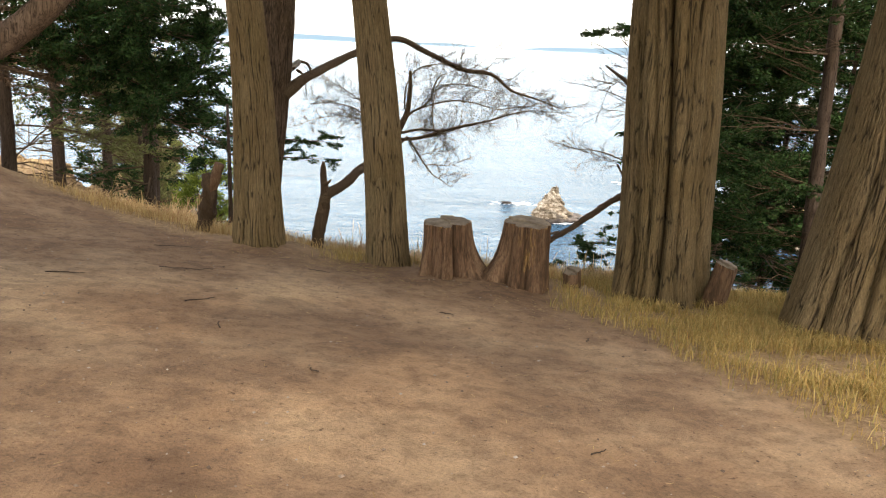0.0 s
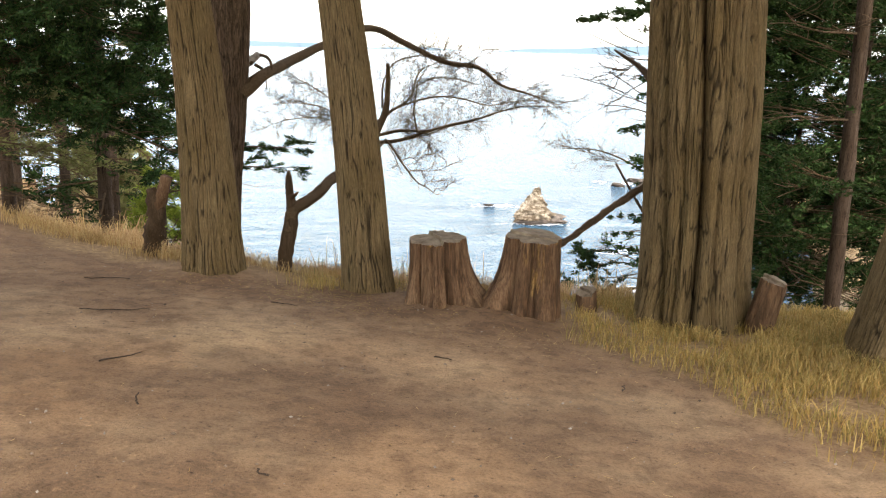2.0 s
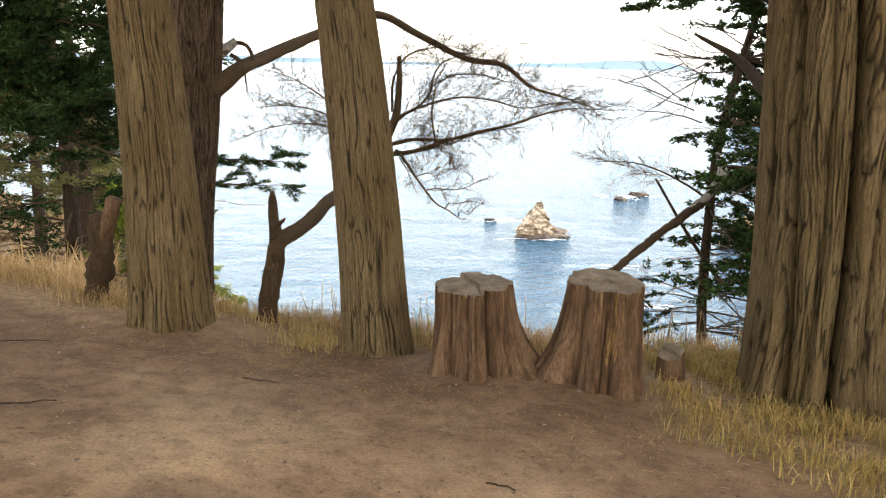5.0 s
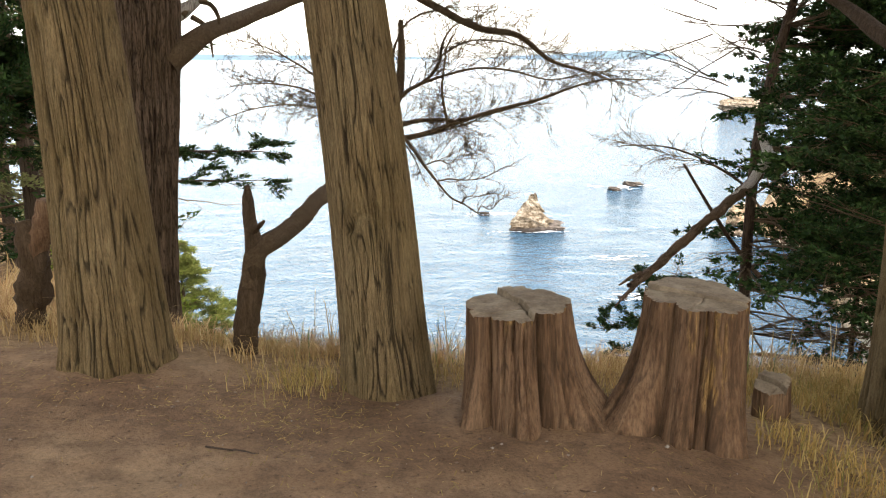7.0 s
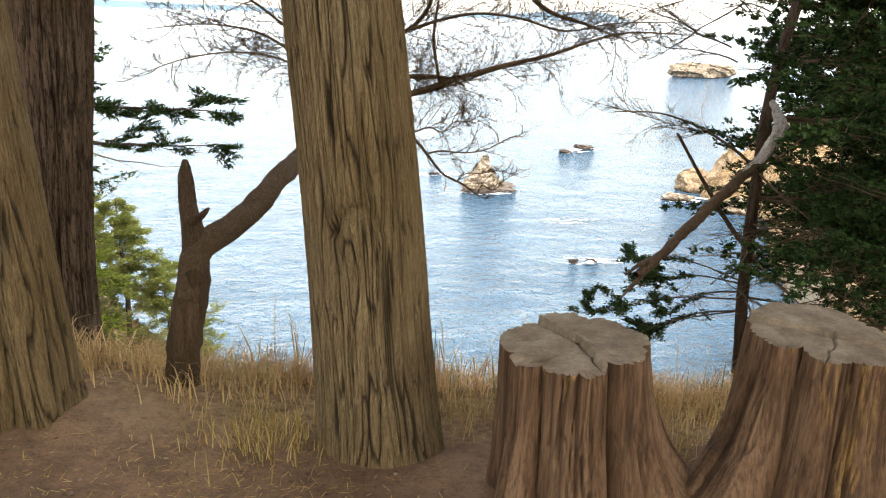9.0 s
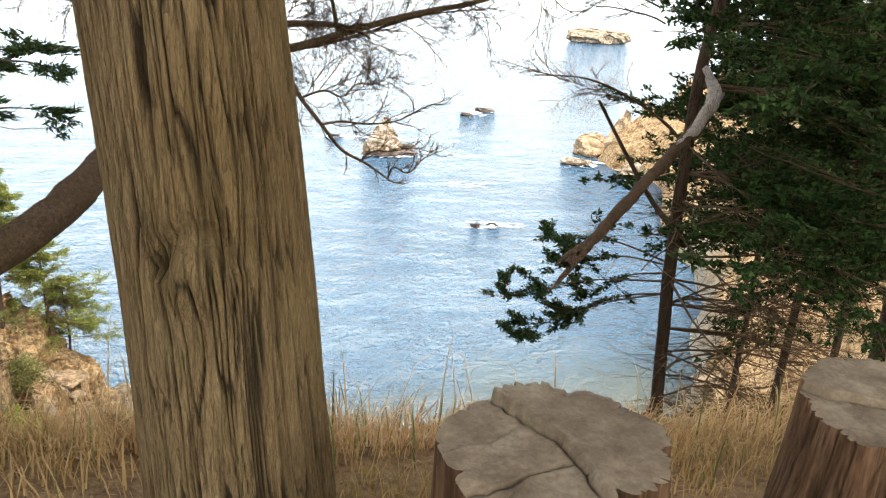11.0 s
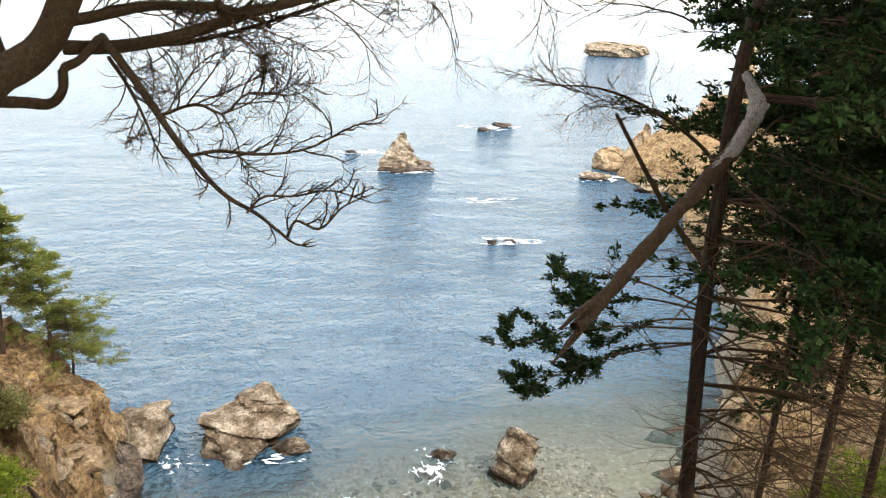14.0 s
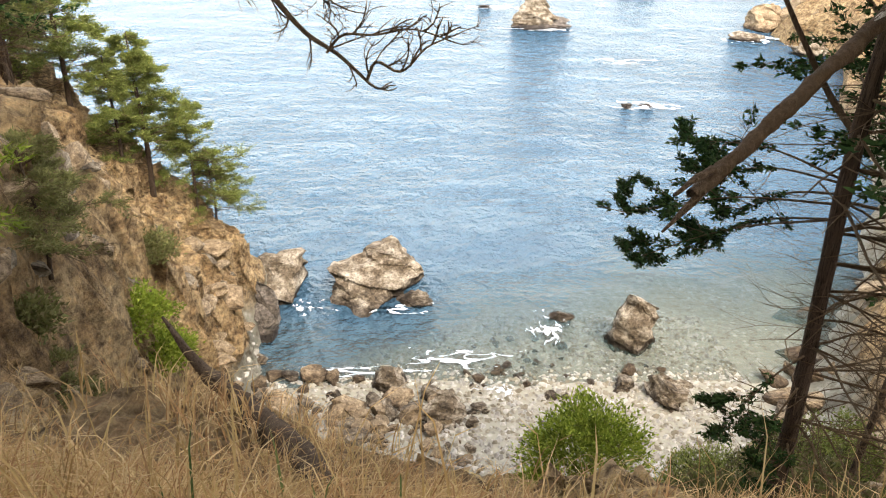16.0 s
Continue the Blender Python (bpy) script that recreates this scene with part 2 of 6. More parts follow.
def ground_material():
    m, n, l, b = material("bare_earth_and_rock", 0.95, 0.12)
    big = noise_node(n, l, 0.55, 5, 0.6)
    mid = noise_node(n, l, 6.0, 8, 0.7)
    fine = noise_node(n, l, 55.0, 5, 0.75)
    earth = ramp(n, l, big, [(0.36, (0.135, 0.078, 0.042)), (0.5, (0.195, 0.119, 0.066)), (0.62, (0.27, 0.176, 0.1))])
    earth = mix(n, l, 0.75, earth, ramp(n, l, mid, [(0.4, (0.74, 0.72, 0.69)), (0.47, (0.95, 0.94, 0.92)), (0.56, (1.2, 1.18, 1.13))]), "MULTIPLY")
    speck = noise_node(n, l, 24.0, 4, 0.6)
    earth = mix(n, l, 0.8, earth, ramp(n, l, fine, [(0.36, (0.68, 0.66, 0.64)), (0.5, (1, 1, 1)), (0.64, (1.16, 1.14, 1.12))]), "MULTIPLY")
    earth = mix(n, l, 0.8, earth, ramp(n, l, speck, [(0.28, (0.35, 0.32, 0.3)), (0.36, (1, 1, 1)), (0.66, (1, 1, 1)), (0.74, (1.5, 1.48, 1.42))]), "MULTIPLY")
    # One broad patch of the earth is made paler.
    paled = n.new("ShaderNodeAttribute")
    paled.attribute_name = "pale_patch"
    earth = mix(n, l, paled.outputs["Fac"], earth, mix(n, l, 1.0, earth, (1.55, 1.55, 1.5), "MULTIPLY"))
    duff_n = noise_node(n, l, 18.0, 8, 0.8)
    duff = ramp(n, l, duff_n, [(0.34, (0.1, 0.06, 0.034)), (0.52, (0.24, 0.15, 0.075)), (0.7, (0.38, 0.26, 0.135))])
    strata = noise_node(n, l, 1.0, 9, 0.72, (0.5, 0.5, 1.5))
    rock = ramp(n, l, strata, [(0.32, (0.08, 0.05, 0.026)), (0.45, (0.3, 0.195, 0.098)), (0.57, (0.45, 0.325, 0.18)), (0.7, (0.45, 0.275, 0.125))])
    scree_n = noise_node(n, l, 2.5, 9, 0.75)
    rock = mix(n, l, 1.0, rock, ramp(n, l, scree_n, [(0.36, (0.3, 0.27, 0.25)), (0.5, (0.9, 0.88, 0.85)), (0.64, (1.35, 1.3, 1.2))]), "MULTIPLY")
    rock = mix(n, l, 0.9, rock, ramp(n, l, mid, [(0.38, (0.45, 0.42, 0.4)), (0.5, (1, 1, 1)), (0.62, (1.3, 1.27, 1.2))]), "MULTIPLY")
    vor = n.new("ShaderNodeTexVoronoi")
    vor.inputs["Scale"].default_value = 3.2
    tc = n.new("ShaderNodeTexCoord")
    l.new(tc.outputs["Object"], vor.inputs["Vector"])
    peb = ramp(n, l, vor.outputs["Color"], [(0.1, (0.2, 0.165, 0.115)), (0.5, (0.31, 0.27, 0.2)), (0.9, (0.45, 0.41, 0.34))])
    peb = mix(n, l, ramp(n, l, vor.outputs["Distance"], [(0.25, (0, 0, 0)), (0.6, (1, 1, 1))]), peb, (0.3, 0.27, 0.2))
    c = earth
    for key, layer in (("duff", duff), ("rock", rock), ("pebble", peb)):
        at = n.new("ShaderNodeAttribute")
        at.attribute_name = key
        c = mix(n, l, at.outputs["Fac"], c, layer)
    l.new(c, b.inputs["Base Color"])
    both = n.new("ShaderNodeMath")
    both.operation = "ADD"
    l.new(mid, both.inputs[0])
    l.new(fine, both.inputs[1])
    bump(n, l, b, both.outputs[0], 0.8, 0.03)
    rk = n.new("ShaderNodeAttribute")
    rk.attribute_name = "rock"
    lift = n.new("ShaderNodeMath")
    lift.operation = "MULTIPLY"
    l.new(scree_n, lift.inputs[0])
    l.new(rk.outputs["Fac"], lift.inputs[1])
    rough_b = n.new("ShaderNodeBump")
    rough_b.inputs["Strength"].default_value, rough_b.inputs["Distance"].default_value = 1.0, 0.5
    l.new(lift.outputs[0], rough_b.inputs["Height"])
    l.new(b.inputs["Normal"].links[0].from_socket, rough_b.inputs["Normal"])
    l.new(rough_b.outputs[0], b.inputs["Normal"])
    return m


GROUND = ground_material()


def rock_material(name, tones, foot=True):
    m, n, l, b = material(name, 0.9, 0.25)
    a = noise_node(n, l, 0.9, 9, 0.7, (1, 1, 1.8))
    g = noise_node(n, l, 7.0, 6, 0.75)
    c = ramp(n, l, a, list(zip((0.3, 0.46, 0.6, 0.75), tones)))
    c = mix(n, l, 0.85, c, ramp(n, l, g, [(0.36, (0.28, 0.25, 0.23)), (0.52, (0.95, 0.94, 0.93)), (0.66, (1.3, 1.28, 1.25))]), "MULTIPLY")
    at = n.new("ShaderNodeNewGeometry")
    xyz = n.new("ShaderNodeSeparateXYZ")
    l.new(at.outputs["Position"], xyz.inputs[0])
    tide = n.new("ShaderNodeMath")
    tide.operation = "MULTIPLY_ADD"
    tide.inputs[1].default_value = 0.9
    l.new(a, tide.inputs[0])
    l.new(xyz.outputs["Z"], tide.inputs[2])
    wet = n.new("ShaderNodeMapRange")
    wet.inputs["From Min"].default_value, wet.inputs["From Max"].default_value = SEA + 0.75, SEA + 1.15
    l.new(tide.outputs[0], wet.inputs["Value"])
    c = mix(n, l, wet.outputs[0], mix(n, l, 1.0, c, (0.3, 0.28, 0.27), "MULTIPLY"), c)
    l.new(c, b.inputs["Base Color"])
    bump(n, l, b, g, 1.0, 0.12)
    return m


ROCK = rock_material("sea_rock", ((0.03, 0.022, 0.014), (0.15, 0.11, 0.068), (0.39, 0.325, 0.24), (0.68, 0.61, 0.5)))
ROCK_PALE = rock_material("pale_stone", ((0.07, 0.047, 0.028), (0.25, 0.175, 0.1), (0.42, 0.31, 0.19), (0.58, 0.47, 0.33)))
ROCK_GREY = rock_material("grey_stone", ((0.04, 0.033, 0.027), (0.11, 0.09, 0.07), (0.22, 0.18, 0.145), (0.34, 0.29, 0.24)))


def water_material():
    m, n, l, b = material("sea_water", 0.12, 0.5)
    b.inputs["IOR"].default_value = 1.33
    tc = n.new("ShaderNodeTexCoord")
    waves = []
    for scale, st in ((0.6, (1.0, 1.25, 1)), (2.0, (1.0, 1.2, 1)), (0.03, (1, 1.6, 1))):
        mp = n.new("ShaderNodeMapping")
        mp.inputs["Scale"].default_value = st
        mp.inputs["Rotation"].default_value = (0, 0, radians(-24))
        t = n.new("ShaderNodeTexNoise")
        t.inputs["Scale"].default_value, t.inputs["Detail"].default_value = scale, 5
        l.new(tc.outputs["Object"], mp.inputs["Vector"])
        l.new(mp.outputs[0], t.inputs["Vector"])
        waves.append(t.outputs["Fac"])
    h = n.new("ShaderNodeMath")
    h.operation = "MULTIPLY_ADD"
    h.inputs[1].default_value = 0.5
    l.new(waves[1], h.inputs[0])
    l.new(waves[0], h.inputs[2])
    bump(n, l, b, h.outputs[0], 1.0, 1.7)
    deep = ramp(n, l, waves[2], [(0.35, (0.036, 0.084, 0.128)), (0.65, (0.058, 0.116, 0.168))])
    at = n.new("ShaderNodeAttribute")
    at.attribute_name = "depth"
    c = mix(n, l, at.outputs["Fac"], (0.085, 0.125, 0.1), deep)
    l.new(c, b.inputs["Base Color"])
    al = n.new("ShaderNodeMapRange")
    al.inputs["To Min"].default_value, al.inputs["To Max"].default_value = 0.45, 1.0
    l.new(at.outputs["Fac"], al.inputs["Value"])
    l.new(al.outputs[0], b.inputs["Alpha"])
    return m


WATER = water_material()


def plain(name, stops, scale=8.0, rough=0.9, stretch=None, spec=0.2, coords="Object"):
    m, n, l, b = material(name, rough, spec)
    l.new(ramp(n, l, noise_node(n, l, scale, 5, 0.65, stretch, coords), stops), b.inputs["Base Color"])
    return m


FOAM = plain("sea_foam", [(0.3, (0.5, 0.55, 0.57)), (0.6, (0.75, 0.78, 0.79))], 3)


def leaf(name, tones, thin=0.35):
    """Foliage whose tone varies from leaf to leaf."""
    m, n, l, b = material(name, 0.85, 0.06)
    g = n.new("ShaderNodeNewGeometry")
    c = ramp(n, l, g.outputs["Random Per Island"], [(i / (len(tones) - 1), t) for i, t in enumerate(tones)])
    c = mix(n, l, 0.6, c, ramp(n, l, noise_node(n, l, 1.7, 3), [(0.35, (0.6, 0.6, 0.6)), (0.65, (1.15, 1.15, 1.1))]), "MULTIPLY")
    l.new(c, b.inputs["Base Color"])
    t = n.new("ShaderNodeBsdfTranslucent")
    l.new(c, t.inputs["Color"])
    s = n.new("ShaderNodeMixShader")
    s.inputs[0].default_value = thin
    l.new(b.outputs[0], s.inputs[1])
    l.new(t.outputs[0], s.inputs[2])
    l.new(s.outputs[0], n["Material Output"].inputs["Surface"])
    return m


CYPRESS = leaf("cypress_needles", [(0.011, 0.02, 0.006), (0.019, 0.038, 0.01), (0.04, 0.07, 0.018), (0.028, 0.028, 0.011)], 0.1)
PINE = leaf("pine_needles", [(0.085, 0.105, 0.026), (0.15, 0.175, 0.04), (0.24, 0.25, 0.06), (0.12, 0.125, 0.045)])
OLIVE = leaf("olive_needles", [(0.1, 0.1, 0.035), (0.15, 0.15, 0.05), (0.2, 0.19, 0.07), (0.13, 0.1, 0.05)])
BUSH = leaf("bush_leaves", [(0.1, 0.135, 0.016), (0.19, 0.235, 0.028), (0.3, 0.34, 0.05)])
SCRUB = leaf("scrub_leaves", [(0.045, 0.05, 0.016), (0.08, 0.085, 0.026), (0.13, 0.1, 0.05), (0.06, 0.07, 0.02)], 0.15)
STRAW = leaf("dry_grass", [(0.29, 0.175, 0.065), (0.42, 0.27, 0.11), (0.52, 0.37, 0.17), (0.35, 0.215, 0.09)])
GRASS_MIX = leaf("grass_drying", [(0.24, 0.155, 0.045), (0.36, 0.235, 0.075), (0.5, 0.35, 0.13), (0.17, 0.15, 0.045), (0.42, 0.24, 0.08)])
HAY = leaf("hay_grass", [(0.26, 0.135, 0.06), (0.54, 0.34, 0.16), (0.72, 0.53, 0.28), (0.44, 0.24, 0.11), (0.62, 0.44, 0.19)])
GREEN_BLADE = leaf("green_blade", [(0.07, 0.1, 0.03), (0.12, 0.15, 0.05), (0.17, 0.18, 0.06)])


# ---- ground ----
def edge_y(x):
    return 9.75 - 0.45 * np.clip(x - 2.0, 0, 6) + 0.55 * np.clip(-x - 2.4, 0, 12)


def plateau(x, y):
    z = -0.139 * np.clip(y, -12, 12) - 0.085 * np.clip(x, -8, 1.3)
    z = z + 0.85 * np.exp(-(((x + 8.2) / 2.3) ** 2 + ((y - 10.6) / 1.6) ** 2))
    z = z + 0.10 * np.exp(-(((x - 0.6) / 0.9) ** 2 + ((y - 8.5) / 0.6) ** 2)) + 0.10 * np.exp(-(((x + 2.1) / 0.8) ** 2 + ((y - 9.2) / 0.6) ** 2))
    return z + 0.05 * (fbm(x * 0.5, y * 0.5, 0, 3) - 0.5)


def land(x, y):
    """Height of the ground, from the path down to the sea bed."""
    x, y = np.asarray(x, float), np.asarray(y, float)
    e = edge_y(x)
    top = plateau(x, np.minimum(y, e + 0.2))
    over = np.clip(y - e, 0, None)
    fall = top - over * smooth(0, 0.5, over) * (1.02 + 0.05 * np.sin(x))
    beach = SEA + 0.3 - 0.09 * (y - 36.5)
    beach = np.where(y > 46, SEA - 0.555 - 0.2 * (y - 46), beach)
    beach = np.clip(beach, -45, SEA + 2.6)
    z = np.maximum(fall, beach)
    rough = (fbm(x * 0.22, y * 0.22, 0, 11, 5) - 0.5) * 4.0 + (fbm(x * 0.9, y * 0.9, 0, 21, 4) - 0.5) * 1.6
    # the cliff on one side of the cove
    toe = np.interp(y, [9, 14, 22, 30, 38, 46], [3.4, 4.2, 5.2, 6.4, 7.4, 7.2])
    u = -x - toe + (fbm(y * 0.35, x * 0.1, 0, 31) - 0.5) * 1.6
    rise = np.minimum(np.clip(u, 0, None) * 6, 6.3) + 1.0 * np.clip(u - 1.05, 0, None)
    wall = np.maximum(fall, SEA - 0.5) + rise + rough * smooth(0.2, 2.0, u) * 0.8
    wall = wall - 1.3 * np.clip(y - 45.5 - 0.1 * x, 0, None)
    cap = np.interp(y, [9, 12, 15, 20, 30, 60], [-0.9, -1.6, -3.2, -4.6, -5.6, -8.0]) + rough * 0.3
    wall = np.where((u > 0) & (y > e), np.minimum(wall, cap), -99)
    # the far side, with its headland
    toe2 = np.interp(y, [8, 16, 25, 38, 50, 60, 84, 104, 114, 130], [9, 8.5, 11, 20, 28, 36, 45, 54, 48, 62])
    v = x - toe2 + (fbm(y * 0.12, x * 0.05, 0, 41) - 0.5) * 5.0
    rise2 = np.minimum(np.clip(v, 0, None) * 1.6, 4) + 0.62 * np.clip(v - 2.5, 0, None)
    wall2 = np.maximum(fall, SEA - 0.5) + rise2 + rough * smooth(0.5, 4, v) * np.interp(y, [10, 60, 100], [0.5, 0.9, 1.3])
    wall2 = wall2 - 1.2 * np.clip(y - 121 - 0.05 * x, 0, None)
    cap2 = np.interp(y, [8, 30, 90, 108, 125], [-0.9, -3.0, -8.0, -12.0, -14.0]) + rough * 0.4
    wall2 = np.where((v > 0) & (y > e), np.minimum(wall2, cap2), -99)
    z = np.maximum(z, np.maximum(wall, wall2))
    steep = smooth(0.6, 4, over) * smooth(0, 3, z - SEA - 1.2)
    z = z + steep * (fbm(x * 1.1, y * 1.1, 0, 51, 4) - 0.5) * 0.9
    blocks = np.abs(fbm(x * 0.55 + 0.2 * y, y * 0.4, z * 0.5, 53, 4) - 0.5) * 2
    z = z + steep * (0.35 - blocks) * 1.5
    bed = z * 0.75 + x * 0.22 + 1.6 * fbm(x * 0.35, y * 0.35, 0, 57, 3)
    part_of = bed - np.floor(bed)
    z = z + steep * (smooth(0.25, 0.75, part_of) - part_of) * 0.85
    z = z + steep * (np.abs(fbm(x * 1.9, y * 1.9, z * 0.8, 58, 3) - 0.5) * -1.1 + 0.15)
    near = 1 - smooth(20, 40, np.hypot(x, y))
    fine = (fbm(x * 5, y * 5, 0, 61, 3) - 0.5) * 0.035 + (vnoise(x * 19, y * 19, 0, 71) - 0.5) * 0.009
    return z + fine * near


def spaced(fine_lo, fine_hi, step, lo, hi, growth):
    a = list(np.arange(fine_lo, fine_hi, step))
    s, p = step, a[-1]
    while p < hi:
        s = min(s * growth, max(0.75, (p - fine_hi) * 0.06))
        p += s
        a.append(p)
    s, p, low = step, a[0], []
    while p > lo:
        s = min(s * growth, max(0.75, (fine_lo - p) * 0.06))
        p -= s
        low.append(p)
    return np.array(low[::-1] + a)


def blur_attr(me, name, values):
    at = me.attributes.new(name, "FLOAT", "POINT")
    at.data.foreach_set("value", np.asarray(values, np.float32))


def bank(x, y):
    """How far the grass covers the ground: the bank beside the path and the brink."""
    w = (fbm(x * 1.6, y * 1.6, 0, 81, 4) - 0.5)
    side = smooth(-0.05, 0.35, x - (1.45 + (7.3 - y) * 0.35) + w * 0.9) * smooth(-9, 2, y)
    rim = smooth(-0.15, 0.25, y - edge_y(x) + 0.75 + w * 1.2)
    return np.maximum(side, rim)


def refined(a, lo, hi, step):
    """The lines of a, with those between lo and hi set step apart."""
    return np.concatenate([a[a < lo], np.arange(lo, hi, step), a[a >= hi]])


gx = refined(refined(spaced(-4.5, 4.5, 0.07, -4200, 4200, 1.08), -19.0, -4.5, 0.16), 4.5, 20.0, 0.3)
gy = refined(spaced(0.8, 11.0, 0.07, -4200, 4200, 1.08), 11.0, 50.0, 0.22)
X, Y = np.meshgrid(gx, gy)
Z = land(X, Y)
far = smooth(200, 900, np.hypot(X, Y))
Z = Z * (1 - far) + np.where(Y > 10, -45.0, -1.5) * far
grad = np.hypot(*np.gradient(Z, gy, gx))
broken = smooth(0.5, 1.3, grad) * smooth(1.0, 3.5, Y - edge_y(X)) * smooth(0.2, 1.6, Z - SEA - 0.6) * (1 - smooth(150, 300, Y))
def crag(seed):
    big = (fbm(X * 0.5, Y * 0.5, Z * 0.8, seed, 3) - 0.5) * 1.7
    beds = np.abs(fbm(X * 0.7 + Z * 0.5, Y * 0.7, Z * 2.2 - X * 0.9, seed + 1, 4) - 0.5) * -2.0
    blocky = np.floor(fbm(X * 1.3, Y * 1.3, Z * 1.6, seed + 2, 3) * 9) / 9 * 1.3
    grit = (fbm(X * 3.1, Y * 3.1, Z * 3.1, seed + 3, 3) - 0.5) * 0.5
    return (big + beds + blocky * 0.5 - 0.2) * np.interp(Y, [12, 26], [0.45, 0.9]) + grit


GX = X + broken * crag(201)
GY = Y + broken * crag(211)
me = mesh_of("ground", np.stack([GX.ravel(), GY.ravel(), Z.ravel()], 1), grid_faces(len(gx), len(gy)), GROUND)
flat = np.ones((len(gy) - 1, len(gx) - 1), bool)
flat[(broken[:-1, :-1] > 0.25) & (Y[:-1, :-1] > 27)] = False
me.polygons.foreach_set("use_smooth", flat.ravel())
cover = bank(X, Y)
# Paler patch: a soft oval broken up by noise.
pale_patch = np.exp(-(((X + 1.0) / 2.3) ** 2 + ((Y - 5.2) / 1.8) ** 2)) * smooth(0.3, 0.6, fbm(X * 0.9, Y * 0.9, 0, 17, 4)) * 1.3
blur_attr(me, "pale_patch", np.clip(pale_patch, 0, 1).ravel())
below = smooth(0.4, 2.5, Y - edge_y(X))
blur_attr(me, "duff", (cover * (1 - below * 0.4)).ravel())
blur_attr(me, "rock", (below * smooth(0.35, 0.9, grad + below * 0.3)).ravel())
blur_attr(me, "pebble", (smooth(26, 31, Y) * (1 - smooth(0.5, 1.1, Z - SEA - 1.6)) * (1 - smooth(60, 90, Y))).ravel())
ground = tagged(new("ground", me), "trodden brown earth path, dry grassy brink and rocky cliffs down to a cove", "ground", kind="structure")

# ---- sea ----
sx = spaced(-14, 30, 0.5, -4300, 4300, 1.05)
sy = spaced(30, 70, 0.5, 20, 4700, 1.05)
SX, SY = np.meshgrid(sx, sy)
swell = (fbm(SX * 0.16, SY * 0.3, 0, 91, 3) - 0.5) * 0.22 * (1 - smooth(90, 200, SY))
sea_me = mesh_of("sea", np.stack([SX.ravel(), SY.ravel(), (SEA + swell).ravel()], 1), grid_faces(len(sx), len(sy)), WATER)
deep = smooth(36.5, 52, SY + (fbm(SX * 0.2, SY * 0.2, 0, 95) - 0.5) * 5 + np.clip(SX - 4, -8, 12) * -0.45)
blur_attr(sea_me, "depth", np.clip(deep, 0, 1).ravel())
sea = tagged(new("water", sea_me), "pale blue rippled sea with clear shallows over pebbles", "sea", kind="structure")
sea.visible_shadow = False


# ---- rocks ----
def rock_mesh(name, size, seed, mat, peak=0.0, angular=1.0, cuts=5):
    """A rough stone: a ball cut by planes, then roughened."""
    bm = bmesh.new()
    bmesh.ops.create_icosphere(bm, subdivisions=cuts, radius=1.0)
    p = np.array([v.co[:] for v in bm.verts])
    r = random.Random(seed)
    for _ in range(int(16 * angular)):
        nrm = np.array([r.gauss(0, 1), r.gauss(0, 1), r.gauss(0, 0.8)])
        nrm /= np.linalg.norm(nrm)
        d = r.uniform(0.4, 0.82)
        s = p @ nrm
        p = p - np.clip(s - d, 0, None)[:, None] * nrm
    k = fbm(p[:, 0] * 1.6 + seed, p[:, 1] * 1.6, p[:, 2] * 2.4, seed, 5) - 0.5
    ridged = np.abs(fbm(p[:, 0] * 3.1, p[:, 1] * 2.2 + seed, p[:, 2] * 4.2, seed + 9, 4) - 0.5)
    p = p * (1.12 + 0.4 * k - 0.75 * ridged)[:, None]
    bed = p @ np.array([0.35, 0.25, 0.9])
    p = p * (1 + 0.2 * (vnoise(bed * 7 + seed, p[:, 0] * 0.8, p[:, 1] * 0.8, seed + 4) - 0.5))[:, None]
    slab = np.floor(bed * 7.5 + 0.9 * vnoise(p[:, 0] * 2, p[:, 1] * 2, p[:, 2] * 2, seed + 5))
    p[:, 0] += (lattice(slab.astype(np.int64), 3, 1, seed) - 0.5) * 0.16
    p[:, 1] += (lattice(slab.astype(np.int64), 5, 2, seed) - 0.5) * 0.16
    if peak:
        h = np.clip(p[:, 2], 0, None)
        p[:, :2] *= (1 - peak * smooth(0.0, 0.95, h) * 0.85)[:, None]
        p[:, 2] += peak * 0.6 * np.clip(1 - np.hypot(p[:, 0], p[:, 1]) * 1.5, 0, 1) * (h > 0)
    p = p * np.array(size)
    faces = [[v.index for v in f.verts] for f in bm.faces]
    bm.free()
    return mesh_of(name, p, faces, mat, False)


def sea_rock(x, y, size, seed, label, mat=ROCK, peak=0.0, angular=1.0, sink=0.3, turn=0.0, z=None, cuts=4):
    ob = new("sea_rock", rock_mesh("sea_rock", size, seed, mat, peak, angular, cuts))
    ob.matrix_world = pose(x, y, (SEA if z is None else z) + size[2] * (1 - 2 * sink) * 0.5, 0, 0, turn)
    return tagged(ob, label, "rock", "rocks in the cove")


sea_rock(18.2, 119.5, (4.3, 3.4, 3.9), 3, "pointed tan sea stack standing in blue water", ROCK, 0.72, sink=0.32, cuts=5)
sea_rock(19.5, 119.0, (5.4, 3.4, 1.3), 4, "low dark rock skirt round the pointed sea stack", ROCK_GREY, sink=0.4)
sea_rock(-1.1, 49.6, (4.3, 3.6, 3.0), 5, "broad pale layered boulder awash in the cove", angular=1.5, sink=0.25, cuts=5)
sea_rock(0.9, 47.4, (1.5, 1.1, 0.7), 6, "low wet ledge at the foot of a boulder", sink=0.35)
sea_rock(12.9, 43.6, (1.9, 1.7, 3.0), 7, "tall craggy brown boulder in clear shallows", peak=0.25, angular=1.4, sink=0.2, cuts=5)
